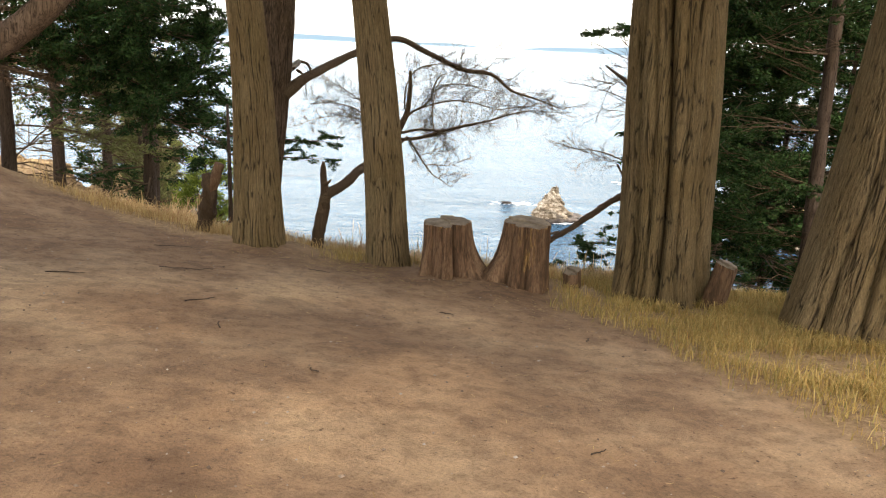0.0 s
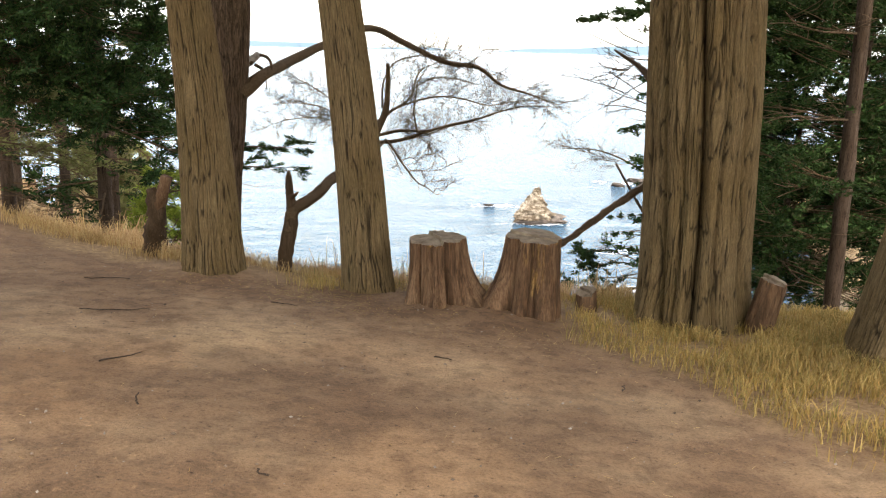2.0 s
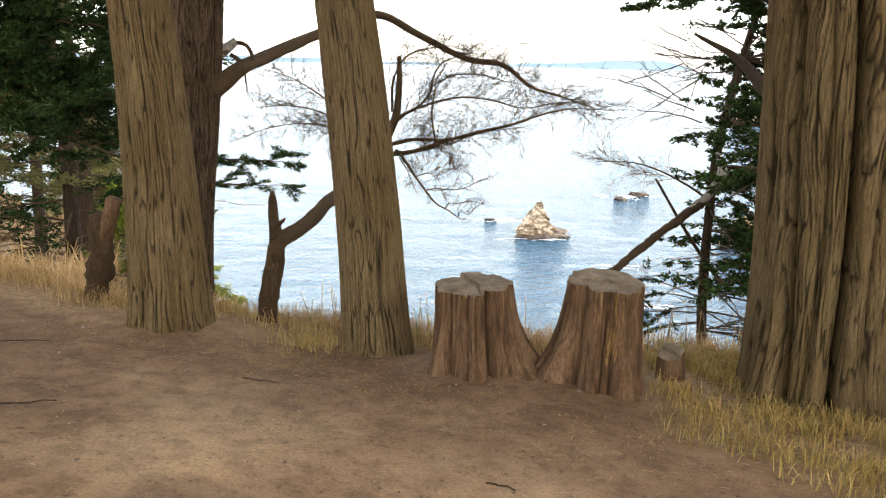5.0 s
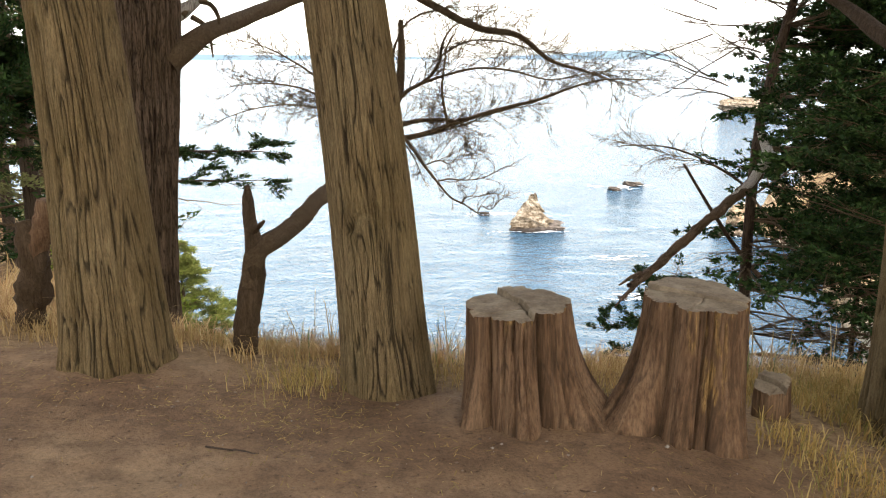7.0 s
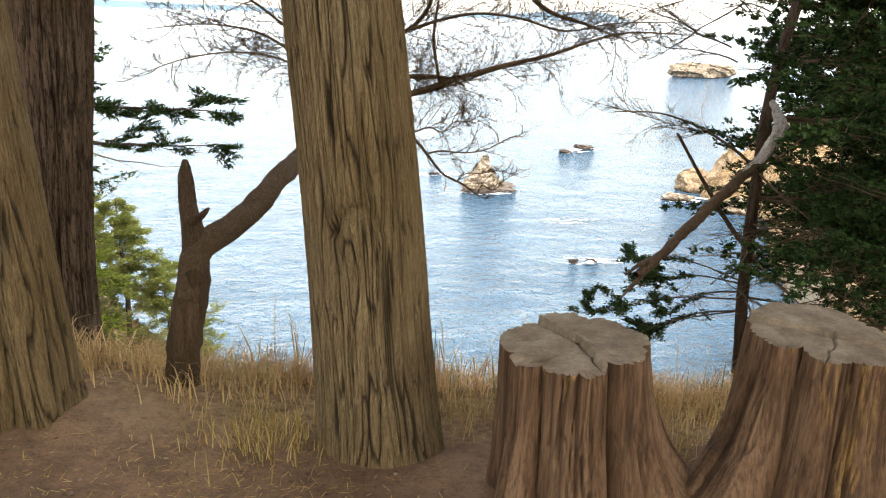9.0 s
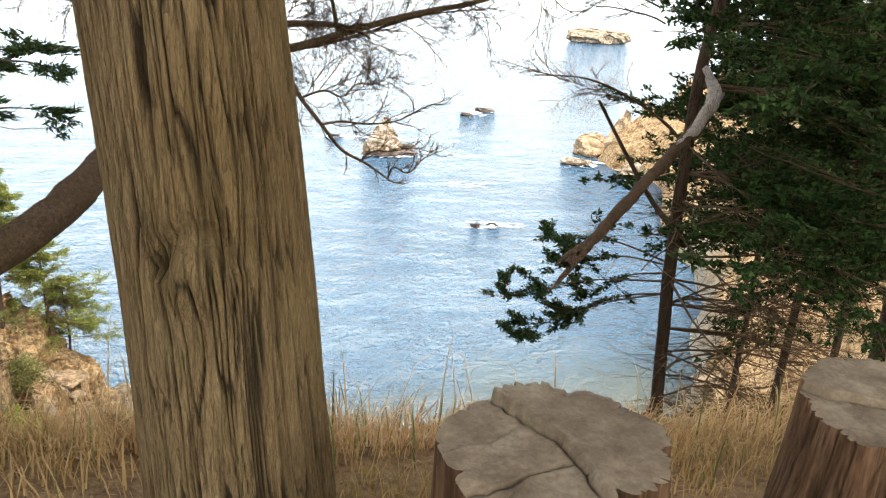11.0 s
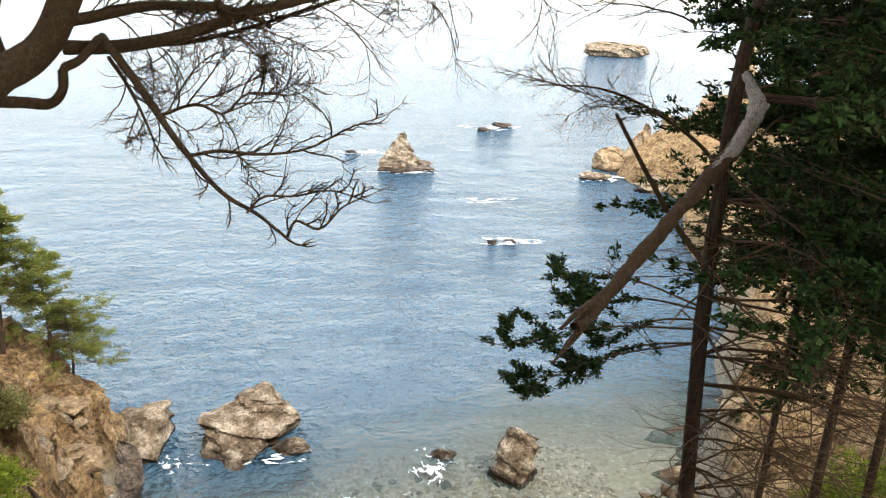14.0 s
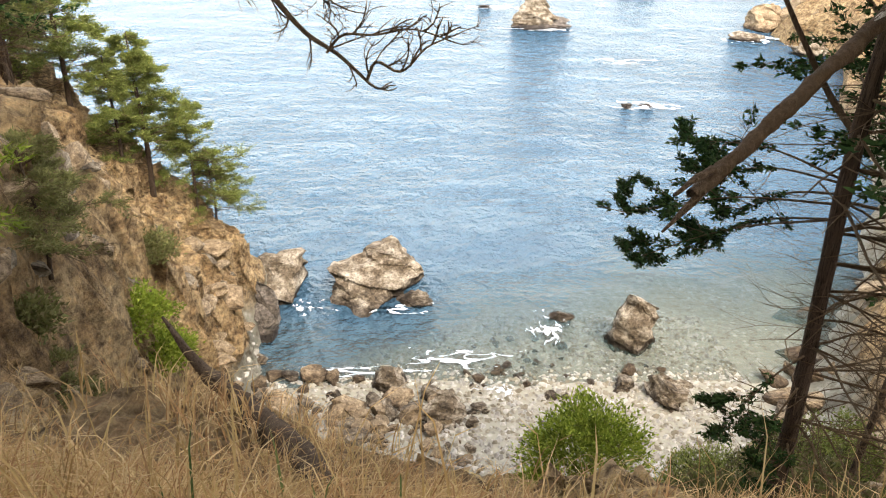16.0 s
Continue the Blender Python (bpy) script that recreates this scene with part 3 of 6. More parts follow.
sea_rock(13.3, 38.4, (1.35, 1.2, 1.5), 8, "rounded brown boulder at the edge of the pebble beach", sink=0.15)
sea_rock(11.4, 39.4, (0.7, 0.7, 0.8), 9, "small brown boulder at the edge of the beach", sink=0.2)
sea_rock(-7.4, 49.4, (2.9, 3.0, 2.5), 10, "jagged layered rock at the foot of the cliff", angular=1.6, sink=0.3)
sea_rock(-7.6, 44.6, (1.7, 1.9, 2.6), 11, "dark wet rock at the foot of the cliff", ROCK_GREY, sink=0.3)
sea_rock(2.2, 37.0, (1.9, 1.5, 1.4), 12, "large split tan boulder on the stony shore", angular=1.4, sink=0.2)
sea_rock(-0.5, 39.6, (1.4, 1.1, 0.9), 13, "tan slab on the stony shore", sink=0.3)
sea_rock(9.4, 45.8, (0.9, 0.7, 0.5), 14, "flat tan rock just above the shallows", sink=0.4)
sea_rock(24.9, 84.4, (1.1, 0.8, 0.45), 15, "low brown reef rock ringed by foam", ROCK_GREY, sink=0.4)
sea_rock(22.6, 84.0, (0.7, 0.6, 0.45), 16, "small reef rock ringed by foam", ROCK_GREY, sink=0.4)
sea_rock(39.8, 153.0, (1.7, 1.2, 0.7), 17, "low brown reef far out", ROCK_GREY, sink=0.4)
sea_rock(44.6, 157.6, (2.3, 1.6, 1.2), 18, "low brown reef far out", ROCK_GREY, sink=0.4)
sea_rock(12.2, 131.0, (1.6, 0.9, 0.4), 19, "dark flat reef awash", ROCK_GREY, sink=0.4)
sea_rock(47.6, 114.0, (3.2, 2.0, 1.4), 20, "low rock off the headland", sink=0.4)
sea_rock(160.0, 360.0, (16.0, 9.0, 10.0), 22, "far grey rocky islet", sink=0.35)
for hx, hy, hs, hseed in ((51.5, 120.0, (4.5, 3.5, 3.0), 24), (56.0, 120.0, (5.0, 4.5, 6.5), 25), (60.5, 119.0, (5.0, 5.0, 9.5), 26), (65.5, 118.0, (6.0, 6.0, 12.5), 27), (72.0, 117.0, (7.0, 6.0, 14.5), 28), (54.5, 112.0, (3.5, 3.0, 4.0), 29), (60.0, 110.0, (5.0, 4.0, 7.5), 30)):
    sea_rock(hx, hy, hs, hseed, "jagged tan rocky point of the headland", ROCK_PALE, 0.35, 1.6, 0.35)
sea_rock(52.0, 106.0, (3.6, 3.0, 2.2), 23, "brown rock off the headland", sink=0.4)


# ---- big trunks ----
def trunk_mesh(name, line, radii, mat, lobes=5, lobe=0.12, ridge=0.014, seed=0, nu=120, nv=120, grooves=(), flare=1.0, ridge_width=0.035, buttress=(), knots=(), closed=True):
    """A bark-ridged trunk along a line, from its foot up. grooves: (angle in degrees, width in degrees, depth as part of the radius)."""
    pts = bend(line, nv)
    d = np.concatenate([[0], np.cumsum(np.linalg.norm(np.diff(pts, axis=0), axis=1))])
    knots_at = np.concatenate([[0], np.cumsum(np.linalg.norm(np.diff(np.asarray(line, float), axis=0), axis=1))])
    r0 = np.interp(d / d[-1], knots_at / knots_at[-1], radii)
    th = np.linspace(0, 2 * math.pi, nu, endpoint=False)
    TH, D = np.meshgrid(th, d)
    twist = TH + D * 0.06
    foot = np.exp(-D / 0.35) * flare
    r = r0[:, None] * np.ones_like(TH)
    lob = fbm(np.cos(twist) * lobes * 0.32 + seed, np.sin(twist) * lobes * 0.32, D * 0.22, seed, 2) - 0.5
    r = r * (1 + lobe * 2 * lob * (1 + 1.3 * foot))
    r = r * (1 + 0.2 * foot + 0.22 * foot * np.cos(lobes * TH + seed))
    for ang, wide, deep in grooves:
        off = (np.degrees(TH) - ang - 6 * np.sin(D * 1.1 + ang) + 180) % 360 - 180
        r = r * (1 - deep * np.exp(-np.abs(off) / wide))
    for ang, wide, reach, high in buttress:
        off = (np.degrees(TH) - ang + 180) % 360 - 180
        r = r + reach * np.exp(-(off / wide) ** 2) * np.exp(-D / high)
    k = r0[: max(2, nv // 3)].mean() / ridge_width
    warp = (fbm(np.cos(TH) * 3, np.sin(TH) * 3, D * 1.4, seed + 3, 3) - 0.5) * 0.25
    ca, sa = np.cos(TH + warp) * k, np.sin(TH + warp) * k
    strips = np.abs(vnoise(ca, sa, D * 3.2, seed + 5) - 0.5) * 2
    plates = vnoise(ca * 1.9, sa * 1.9, D * 6, seed + 6)
    fine = np.abs(vnoise(ca * 1.7 + 9, sa * 1.7, D * 2.6, seed + 8) - 0.5) * 2
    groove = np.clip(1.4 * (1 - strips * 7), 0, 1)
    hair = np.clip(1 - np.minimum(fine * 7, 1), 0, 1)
    r = r - ridge * groove - ridge * 0.5 * hair + ridge * 0.45 * (plates - 0.5)
    for ang, at, size, high in knots:
        off = np.radians((np.degrees(TH) - ang + 180) % 360 - 180) * r0.mean()
        q = np.hypot(off, (D - at) * 0.7) / size
        r = r + high * np.exp(-q ** 2) - high * 1.3 * np.exp(-((q - 0.9) / 0.25) ** 2) * (D > at)
    tan = np.gradient(pts, axis=0)
    tan /= np.linalg.norm(tan, axis=1)[:, None]
    a = np.cross(np.array([0, 1.0, 0]), tan)
    a /= np.linalg.norm(a, axis=1)[:, None]
    b = np.cross(tan, a)
    ring = pts[:, None] + r[..., None] * (a[:, None] * np.cos(TH)[..., None] + b[:, None] * np.sin(TH)[..., None])
    faces = grid_faces(nu, nv, True).tolist()
    if closed:
        faces.append([(nv - 1) * nu + i for i in range(nu)])
    me = mesh_of(name, ring.reshape(-1, 3), faces, mat)
    # Groove mask by which the bark colours paint in shade.
    blur_attr(me, "groove_shade", np.clip(groove * 0.85 + hair * 0.4, 0, 0.9).ravel())
    return me


def foot_of(x, y, sink=0.12):
    return float(land(x, y)) - sink


# middle trunk, nearest the brink
mid_tree = thing("cypress_tree", "tall straight cypress with ridged grey-brown bark beside two stumps", "tree", (-0.54, 8.98, foot_of(-0.54, 8.98)), "cypresses on the brink")
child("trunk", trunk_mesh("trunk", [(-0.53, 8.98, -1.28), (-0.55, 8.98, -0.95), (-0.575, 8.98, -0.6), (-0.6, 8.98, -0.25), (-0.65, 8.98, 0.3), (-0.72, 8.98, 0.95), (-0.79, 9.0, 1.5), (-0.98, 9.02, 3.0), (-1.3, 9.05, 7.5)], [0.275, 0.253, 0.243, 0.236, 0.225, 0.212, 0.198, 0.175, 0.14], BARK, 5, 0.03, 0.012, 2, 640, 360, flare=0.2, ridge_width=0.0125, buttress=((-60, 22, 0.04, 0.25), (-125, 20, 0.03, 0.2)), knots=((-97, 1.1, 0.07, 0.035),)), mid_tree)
# double trunk
twin_tree = thing("cypress_tree", "twin-trunked cypress with furrowed olive-brown bark", "tree", (-2.14, 9.11, foot_of(-2.14, 9.11)), "cypresses on the brink")
child("trunk", trunk_mesh("trunk", [(-2.12, 9.11, -1.15), (-2.12, 9.11, -0.85), (-2.125, 9.11, -0.4), (-2.14, 9.11, 0.2), (-2.165, 9.11, 0.8), (-2.22, 9.12, 1.5), (-2.42, 9.16, 3.0), (-3.0, 9.3, 7.5)], [0.315, 0.295, 0.272, 0.25, 0.228, 0.205, 0.185, 0.15], BARK, 5, 0.03, 0.013, 4, 520, 300, ((-150, 3, 0.2), (-118, 3, 0.1), (-62, 3, 0.1)), 0.25, 0.015, ((-84, 14, 0.16, 0.22), (-132, 14, 0.1, 0.22), (-40, 14, 0.07, 0.25))), twin_tree)
child("trunk", trunk_mesh("trunk", [(-2.34, 10.4, -1.6), (-2.31, 10.4, -0.9), (-2.27, 10.4, -0.3), (-2.22, 10.4, 0.3), (-2.18, 10.4, 0.9), (-2.15, 10.4, 1.5), (-2.05, 10.4, 3.0), (-1.8, 10.4, 7.5)], [0.2, 0.18, 0.18, 0.195, 0.212, 0.226, 0.2, 0.16], BARK_RED, 5, 0.04, 0.014, 5, 320, 220, ((-70, 3, 0.12),), 0.3, 0.016), twin_tree)
# broad fluted trunk
broad_tree = thing("cypress_tree", "broad old cypress with deep dark flutes in its grey-brown bark", "tree", (2.56, 8.4, foot_of(2.56, 8.4)), "cypresses on the brink")
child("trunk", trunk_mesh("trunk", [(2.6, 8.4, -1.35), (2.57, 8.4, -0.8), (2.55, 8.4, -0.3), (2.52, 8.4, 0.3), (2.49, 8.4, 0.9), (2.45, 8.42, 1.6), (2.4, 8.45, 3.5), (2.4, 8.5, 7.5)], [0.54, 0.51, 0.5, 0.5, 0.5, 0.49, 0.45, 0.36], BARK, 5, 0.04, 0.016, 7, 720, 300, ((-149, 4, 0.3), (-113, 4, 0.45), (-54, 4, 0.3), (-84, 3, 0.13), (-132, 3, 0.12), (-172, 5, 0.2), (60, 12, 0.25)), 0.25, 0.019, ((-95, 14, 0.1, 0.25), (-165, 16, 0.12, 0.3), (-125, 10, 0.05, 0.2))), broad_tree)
# leaning trunk at the path's side
lean_tree = thing("cypress_tree", "thick leaning cypress with furrowed grey-brown bark on the grassy bank", "tree", (3.95, 7.0, foot_of(3.95, 7.0)), "cypresses on the brink")
child("trunk", trunk_mesh("trunk", [(4.0, 7.0, -1.3), (4.1, 7.0, -0.4), (4.2, 7.0, 0.5), (4.32, 7.05, 1.6), (4.4, 7.1, 4.0), (4.7, 7.2, 7.5)], [0.64, 0.58, 0.55, 0.53, 0.46, 0.35], BARK, 5, 0.05, 0.016, 9, 640, 260, ((-118, 4, 0.2), (-75, 4, 0.16), (-96, 3, 0.1), (-140, 3, 0.12)), 0.4, 0.02), lean_tree)


# ---- stumps ----
def stump(name, label, cx, cy, top_z, line, radii, seed, tilt, grooves, flare, patch, buttress=(), split=0.4, step=0.022):
    """A sawn stump. patch: (angle from, to, height from, to) of bare golden wood; split: direction of the break across the top."""
    base = thing(name, label, "tree stump", (cx, cy, foot_of(cx, cy)), "stumps on the brink")
    nu, nv = (420, 150) if radii[0] > 0.2 else (120, 60)
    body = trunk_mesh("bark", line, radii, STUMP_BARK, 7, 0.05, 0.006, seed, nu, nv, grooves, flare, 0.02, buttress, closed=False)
    co = np.empty(len(body.vertices) * 3)
    body.vertices.foreach_get("co", co)
    co = co.reshape(nv, nu, 3)
    # old wood: long vertical flutes, cut deep here and there
    dx, dy = co[..., 0] - cx, co[..., 1] - cy
    an, rad = np.arctan2(dy, dx), np.hypot(dx, dy)
    hz = co[..., 2]
    flute = fbm(np.cos(an) * 4.2 + seed, np.sin(an) * 4.2, hz * 0.9, seed + 31, 3)
    rip = np.abs(fbm(np.cos(an) * 7 + seed, np.sin(an) * 7, hz * 1.3, seed + 41, 3) - 0.5)
    pull = (flute - 0.5) * 0.12 - 0.07 * np.exp(-(rip / 0.03) ** 2) * smooth(0.4, 0.6, fbm(np.cos(an) * 2, np.sin(an) * 2, hz * 2.0, seed + 51, 2))
    co[..., 0] += dx * pull
    co[..., 1] += dy * pull
    ring = co[-1].copy()
    a = np.arctan2(ring[:, 1] - cy, ring[:, 0] - cx)

    def top(x, y):
        w = (x - cx) * math.cos(split) + (y - cy) * math.sin(split) + 0.1 * (fbm(x * 7, y * 7, 0, seed + 6, 4) - 0.5)
        v = -(x - cx) * math.sin(split) + (y - cy) * math.cos(split) + 0.08 * (fbm(x * 9, y * 9, 0, seed + 16, 3) - 0.5)
        h = top_z + tilt[0] * (x - cx) + tilt[1] * (y - cy)
        h = h + step * smooth(-0.006, 0.006, w) - step * 0.4 * smooth(-0.004, 0.004, v - 0.09) * (w < 0)
        h = h - 0.02 * np.exp(-((w + 0.002) / 0.005) ** 2) - 0.012 * np.exp(-((v + 0.06) / 0.004) ** 2) * (w < 0.02)
        return h + 0.012 * (fbm(x * 22, y * 22, 0, seed + 2, 4) - 0.5)

    chips = 0.008 * smooth(0.5, 0.7, fbm(np.cos(a) * 3 + seed, np.sin(a) * 3, 0, seed + 8, 3))
    rim = top(ring[:, 0], ring[:, 1]) - chips
    low = np.interp(np.linspace(0, 1, nv), [0, 0.72, 1], [0, 0, 1])[:, None]
    co[..., 2] += low * (rim - co[-1, :, 2])[None]
    body.vertices.foreach_set("co", co.ravel())
    bare = np.zeros((nv, nu))
    for lo, hi, zlo, zhi in patch:
        ad, zz = np.degrees(an), co[..., 2]
        bare = np.maximum(bare, smooth(lo, lo + 6, ad) * (1 - smooth(hi - 6, hi, ad)) * smooth(zlo, zlo + 0.1, zz) * (1 - smooth(zhi - 0.02, zhi, zz)))
    bare = np.maximum(bare, smooth(0.96, 1.0, np.linspace(0, 1, nv))[:, None] * smooth(0.45, 0.65, fbm(np.cos(a) * 4, np.sin(a) * 4, 0, seed + 9, 2))[None])
    bare = bare * smooth(0.42, 0.62, fbm(an * 16, co[..., 2] * 9, 0, seed + 3, 4))
    blur_attr(body, "golden", bare.ravel())
    body.update()
    child("bark", body, base)
    # weathered sawn top, broken into slabs
    rings, verts = 40, []
    mean = ring.mean(0)
    for k in range(rings):
        s = 1.0 - k / (rings - 1) * 0.995
        p = mean + (ring - mean) * s
        p[:, 2] = top(p[:, 0], p[:, 1]) - chips * smooth(0.75, 1.0, s)
        verts.append(p)
    child("cut_top", mesh_of("cut_top", np.concatenate(verts), grid_faces(nu, rings, True), CUT), base, "weathered grey sawn top with a crack")
    return base


stump("tree_stump", "sawn brown stump with flared roots and a cracked grey top", 0.13, 8.48, -0.515, [(0.16, 8.46, -1.25), (0.15, 8.47, -1.0), (0.14, 8.48, -0.75), (0.13, 8.48, -0.515)], [0.285, 0.268, 0.254, 0.25], 12, (0.0, 0.02), ((-128, 5, 0.2), (-106, 1.5, 0.1), (-66, 6, 0.24), (-40, 1.8, 0.1), (-160, 2.5, 0.1), (-84, 1.4, 0.07), (-54, 1.3, 0.07), (-118, 1.2, 0.06)), 0.35, ((-116, -102, -0.6, -0.46), (-86, -74, -0.58, -0.46)), ((-4, 24, 0.42, 0.24), (-34, 14, 0.22, 0.2), (-92, 14, 0.14, 0.24), (-150, 16, 0.12, 0.25)), 0.3)
stump("tree_stump", "taller sawn brown stump with a golden split face", 1.03, 8.43, -0.465, [(1.02, 8.41, -1.35), (1.02, 8.41, -1.05), (1.03, 8.42, -0.8), (1.04, 8.43, -0.465)], [0.3, 0.28, 0.264, 0.254], 14, (-0.06, 0.03), ((-135, 6, 0.25), (-101, 2.2, 0.14), (-84, 1.6, 0.14), (-55, 1.8, 0.08), (-165, 2.5, 0.1), (-112, 1.3, 0.08), (-70, 1.2, 0.06)), 0.35, ((-118, -104, -0.7, -0.44), (-100, -72, -1.02, -0.44)), ((-178, 24, 0.5, 0.26), (-150, 14, 0.22, 0.26), (-112, 13, 0.1, 0.28), (-64, 17, 0.15, 0.3)), 0.9, 0.016)
stump("tree_stump", "small dark weathered stump in dry grass", 1.64, 8.75, -1.1, [(1.66, 8.75, -1.5), (1.65, 8.75, -1.3), (1.64, 8.75, -1.1)], [0.115, 0.105, 0.095], 15, (0.2, 0.2), (), 0.2, ())
stump("tree_stump", "short leaning grey stump beside a broad trunk", 3.12, 7.95, -0.72, [(2.98, 7.95, -1.5), (3.05, 7.95, -1.1), (3.13, 7.95, -0.72)], [0.14, 0.125, 0.115], 16, (-0.3, 0.1), (), 0.2, ())

# ---- forked snag and the bare spreading branch ----
snag = thing("bare_tree", "dead forked snag with a bare twiggy limb over the sea", "tree", (-1.48, 9.6, foot_of(-1.48, 9.6)))
t = Tubes()
t.add(bend([(-1.49, 9.55, -1.45), (-1.48, 9.56, -1.1), (-1.43, 9.58, -0.8), (-1.39, 9.6, -0.5), (-1.42, 9.65, -0.28), (-1.43, 9.7, -0.09)], 40), np.interp(np.linspace(0, 1, 40), [0, 0.3, 0.62, 0.75, 0.95, 1], [0.1, 0.078, 0.072, 0.05, 0.034, 0.012]), 20, 0.2, 2)
t.add(bend([(-1.41, 9.6, -0.36), (-1.36, 9.58, -0.34), (-1.31, 9.57, -0.29)], 6), [0.035, 0.03, 0.024, 0.018, 0.014, 0.006], 8, 0.15, 3)
child("trunk", t.mesh("trunk", DEAD_WOOD), snag)
t = Tubes()
limb = bend([(-1.43, 9.58, -0.72), (-1.37, 9.6, -0.5), (-1.25, 9.72, -0.43), (-1.16, 9.9, -0.38), (-1.06, 10.2, -0.29), (-0.98, 10.6, -0.26), (-0.92, 11.05, -0.24), (-0.81, 11.2, -0.1), (-0.66, 11.38, 0.02), (-0.57, 11.4, 0.2), (-0.49, 11.48, 0.36), (-0.45, 11.55, 0.7), (-0.45, 11.6, 1.0)], 80)
t.add(limb, np.interp(np.linspace(0, 1, 80), [0, 0.15, 0.45, 0.62, 0.75, 1], [0.07, 0.062, 0.058, 0.062, 0.05, 0.022]), 16, 0.14, 5)
child("limb", t.mesh("limb", BARK_BRANCH), snag)
t = Tubes()
t.add(bend([(-0.87, 11.15, -0.16), (-0.82, 11.4, -0.03), (-0.83, 11.4, 0.09), (-0.78, 11.4, 0.25), (-0.74, 11.42, 0.38), (-0.8, 11.5, 0.7)], 24), np.linspace(0.04, 0.016, 24), 12, 0.14, 7)
child("limb", t.mesh("limb", BARK_BRANCH), snag)
t = Tubes()
t.add(bend([(-0.86, 11.2, -0.14), (-0.71, 11.3, -0.16), (-0.63, 11.3, -0.16), (-0.59, 11.3, -0.11), (-0.58, 11.3, -0.04), (-0.54, 11.3, -0.02), (-0.47, 11.35, 0.06)], 26), np.linspace(0.022, 0.014, 26), 9, 0.15, 8)
child("limb", t.mesh("limb", BARK_BRANCH), snag)


def twigs(tubes, rng, p, d, length, r, depth, spread=0.6, flat=0.5, droop=0.0, kids=5, sides=4, leaves=None, own=None):
    """Grows a crooked twig and its side twigs into tubes; leaves collects the outer ends."""
    n = 6 if depth > 1 else 4
    pts = [np.array(p, float)]
    d = np.array(d, float)
    d /= np.linalg.norm(d)
    for i in range(n):
        d = d + np.array([rng.gauss(0, 0.16), rng.gauss(0, 0.16), rng.gauss(0, 0.12) - droop])
        d /= np.linalg.norm(d)
        pts.append(pts[-1] + d * length / n)
    (tubes if own is None else own).add(pts, np.linspace(r, r * 0.45, n + 1), sides, cap=False)
    if leaves is not None and depth <= 1:
        leaves.extend((q, d.copy()) for q in pts[1 if depth == 0 else 3:])
    if depth > 0:
        if depth == 1 and leaves is not None and rng.random() < 0.3:
            leaves = None
        for k in range(kids):
            i = rng.randint(1, n)
            side = np.cross(d, [0, 0, 1.0])
            side /= np.linalg.norm(side) + 1e-6
            s = rng.choice((-1, 1)) * spread
            nd = d * rng.uniform(0.5, 0.9) + side * s * rng.uniform(0.5, 1.2) + np.array([0, 0, rng.gauss(0.05, flat * 0.6)])
            twigs(tubes, rng, pts[i], nd, length * rng.uniform(0.42, 0.68), r * 0.55, depth - 1, spread, flat, droop, kids, max(3, sides - 1), leaves)
    return pts


def curly(tubes, rng, p, d, length, r, depth, curl=0.5, kids=4):
    """A curving bare twig whose side twigs sweep round towards its own direction and turn up at the ends."""
    n = 7
    d = np.array(d, float)
    d /= np.linalg.norm(d)
    aim = d.copy()
    axis = np.array([rng.gauss(0, 0.35), -1.0, rng.gauss(0, 0.35)]) * rng.choice((-1, 1))
    axis /= np.linalg.norm(axis)
    pts = [np.array(p, float)]
    for i in range(n):
        d = d + np.cross(axis, d) * curl * rng.uniform(0.0, 0.5) + np.array([rng.gauss(0, 0.09), rng.gauss(0, 0.09), rng.gauss(0.05, 0.07)])
        d /= np.linalg.norm(d)
        pts.append(pts[-1] + d * length / n)
    tubes.add(pts, np.linspace(r, max(0.0011, r * 0.5), n + 1), 4 if r > 0.003 else 3, cap=False)
    if depth > 0:
        for k in range(kids):
            i = rng.randint(1, n - 1)
            e = pts[i + 1] - pts[i]
            e /= np.linalg.norm(e)
            out = np.cross(e, [rng.gauss(0, 0.4), 1.0, rng.gauss(0, 0.4)]) * rng.choice((-1, 1))
            curly(tubes, rng, pts[i], e * 0.7 + out * rng.uniform(0.45, 0.9) + aim * 0.25, length * rng.uniform(0.4, 0.62), max(0.0013, r * 0.64), depth - 1, curl, kids)


t = Tubes()
rng = random.Random(5)


def branch(points, r0, r1, twig_len, every, depth=2, n=30, skip=0.15, kids=5, side=0):
    """A bare branch set with curling twigs; side: +1 twigs above, -1 below, 0 both."""
    line = bend(points, n)
    t.add(line, np.linspace(r0, r1, n), 7, 0.12, len(points))
    k = int(n * skip)
    while k < n - 1:
        d = line[min(k + 1, n - 1)] - line[k - 1]
        d /= np.linalg.norm(d)
        s = side or rng.choice((-1, 1))
        out = np.cross(d, [rng.gauss(0, 0.5), 1.0, rng.gauss(0, 0.3)])
        out = out * (-s if out[2] > 0 else s) * -1
        curly(t, rng, line[k], d * 0.75 + out * rng.uniform(0.3, 0.9), twig_len * (1 - 0.55 * k / n) * rng.uniform(0.6, 1.3), 0.0034, depth, 0.5, kids)
        k += every
    curly(t, rng, line[-1], line[-1] - line[-2], twig_len * 0.5, r1, 1, 0.3, kids)


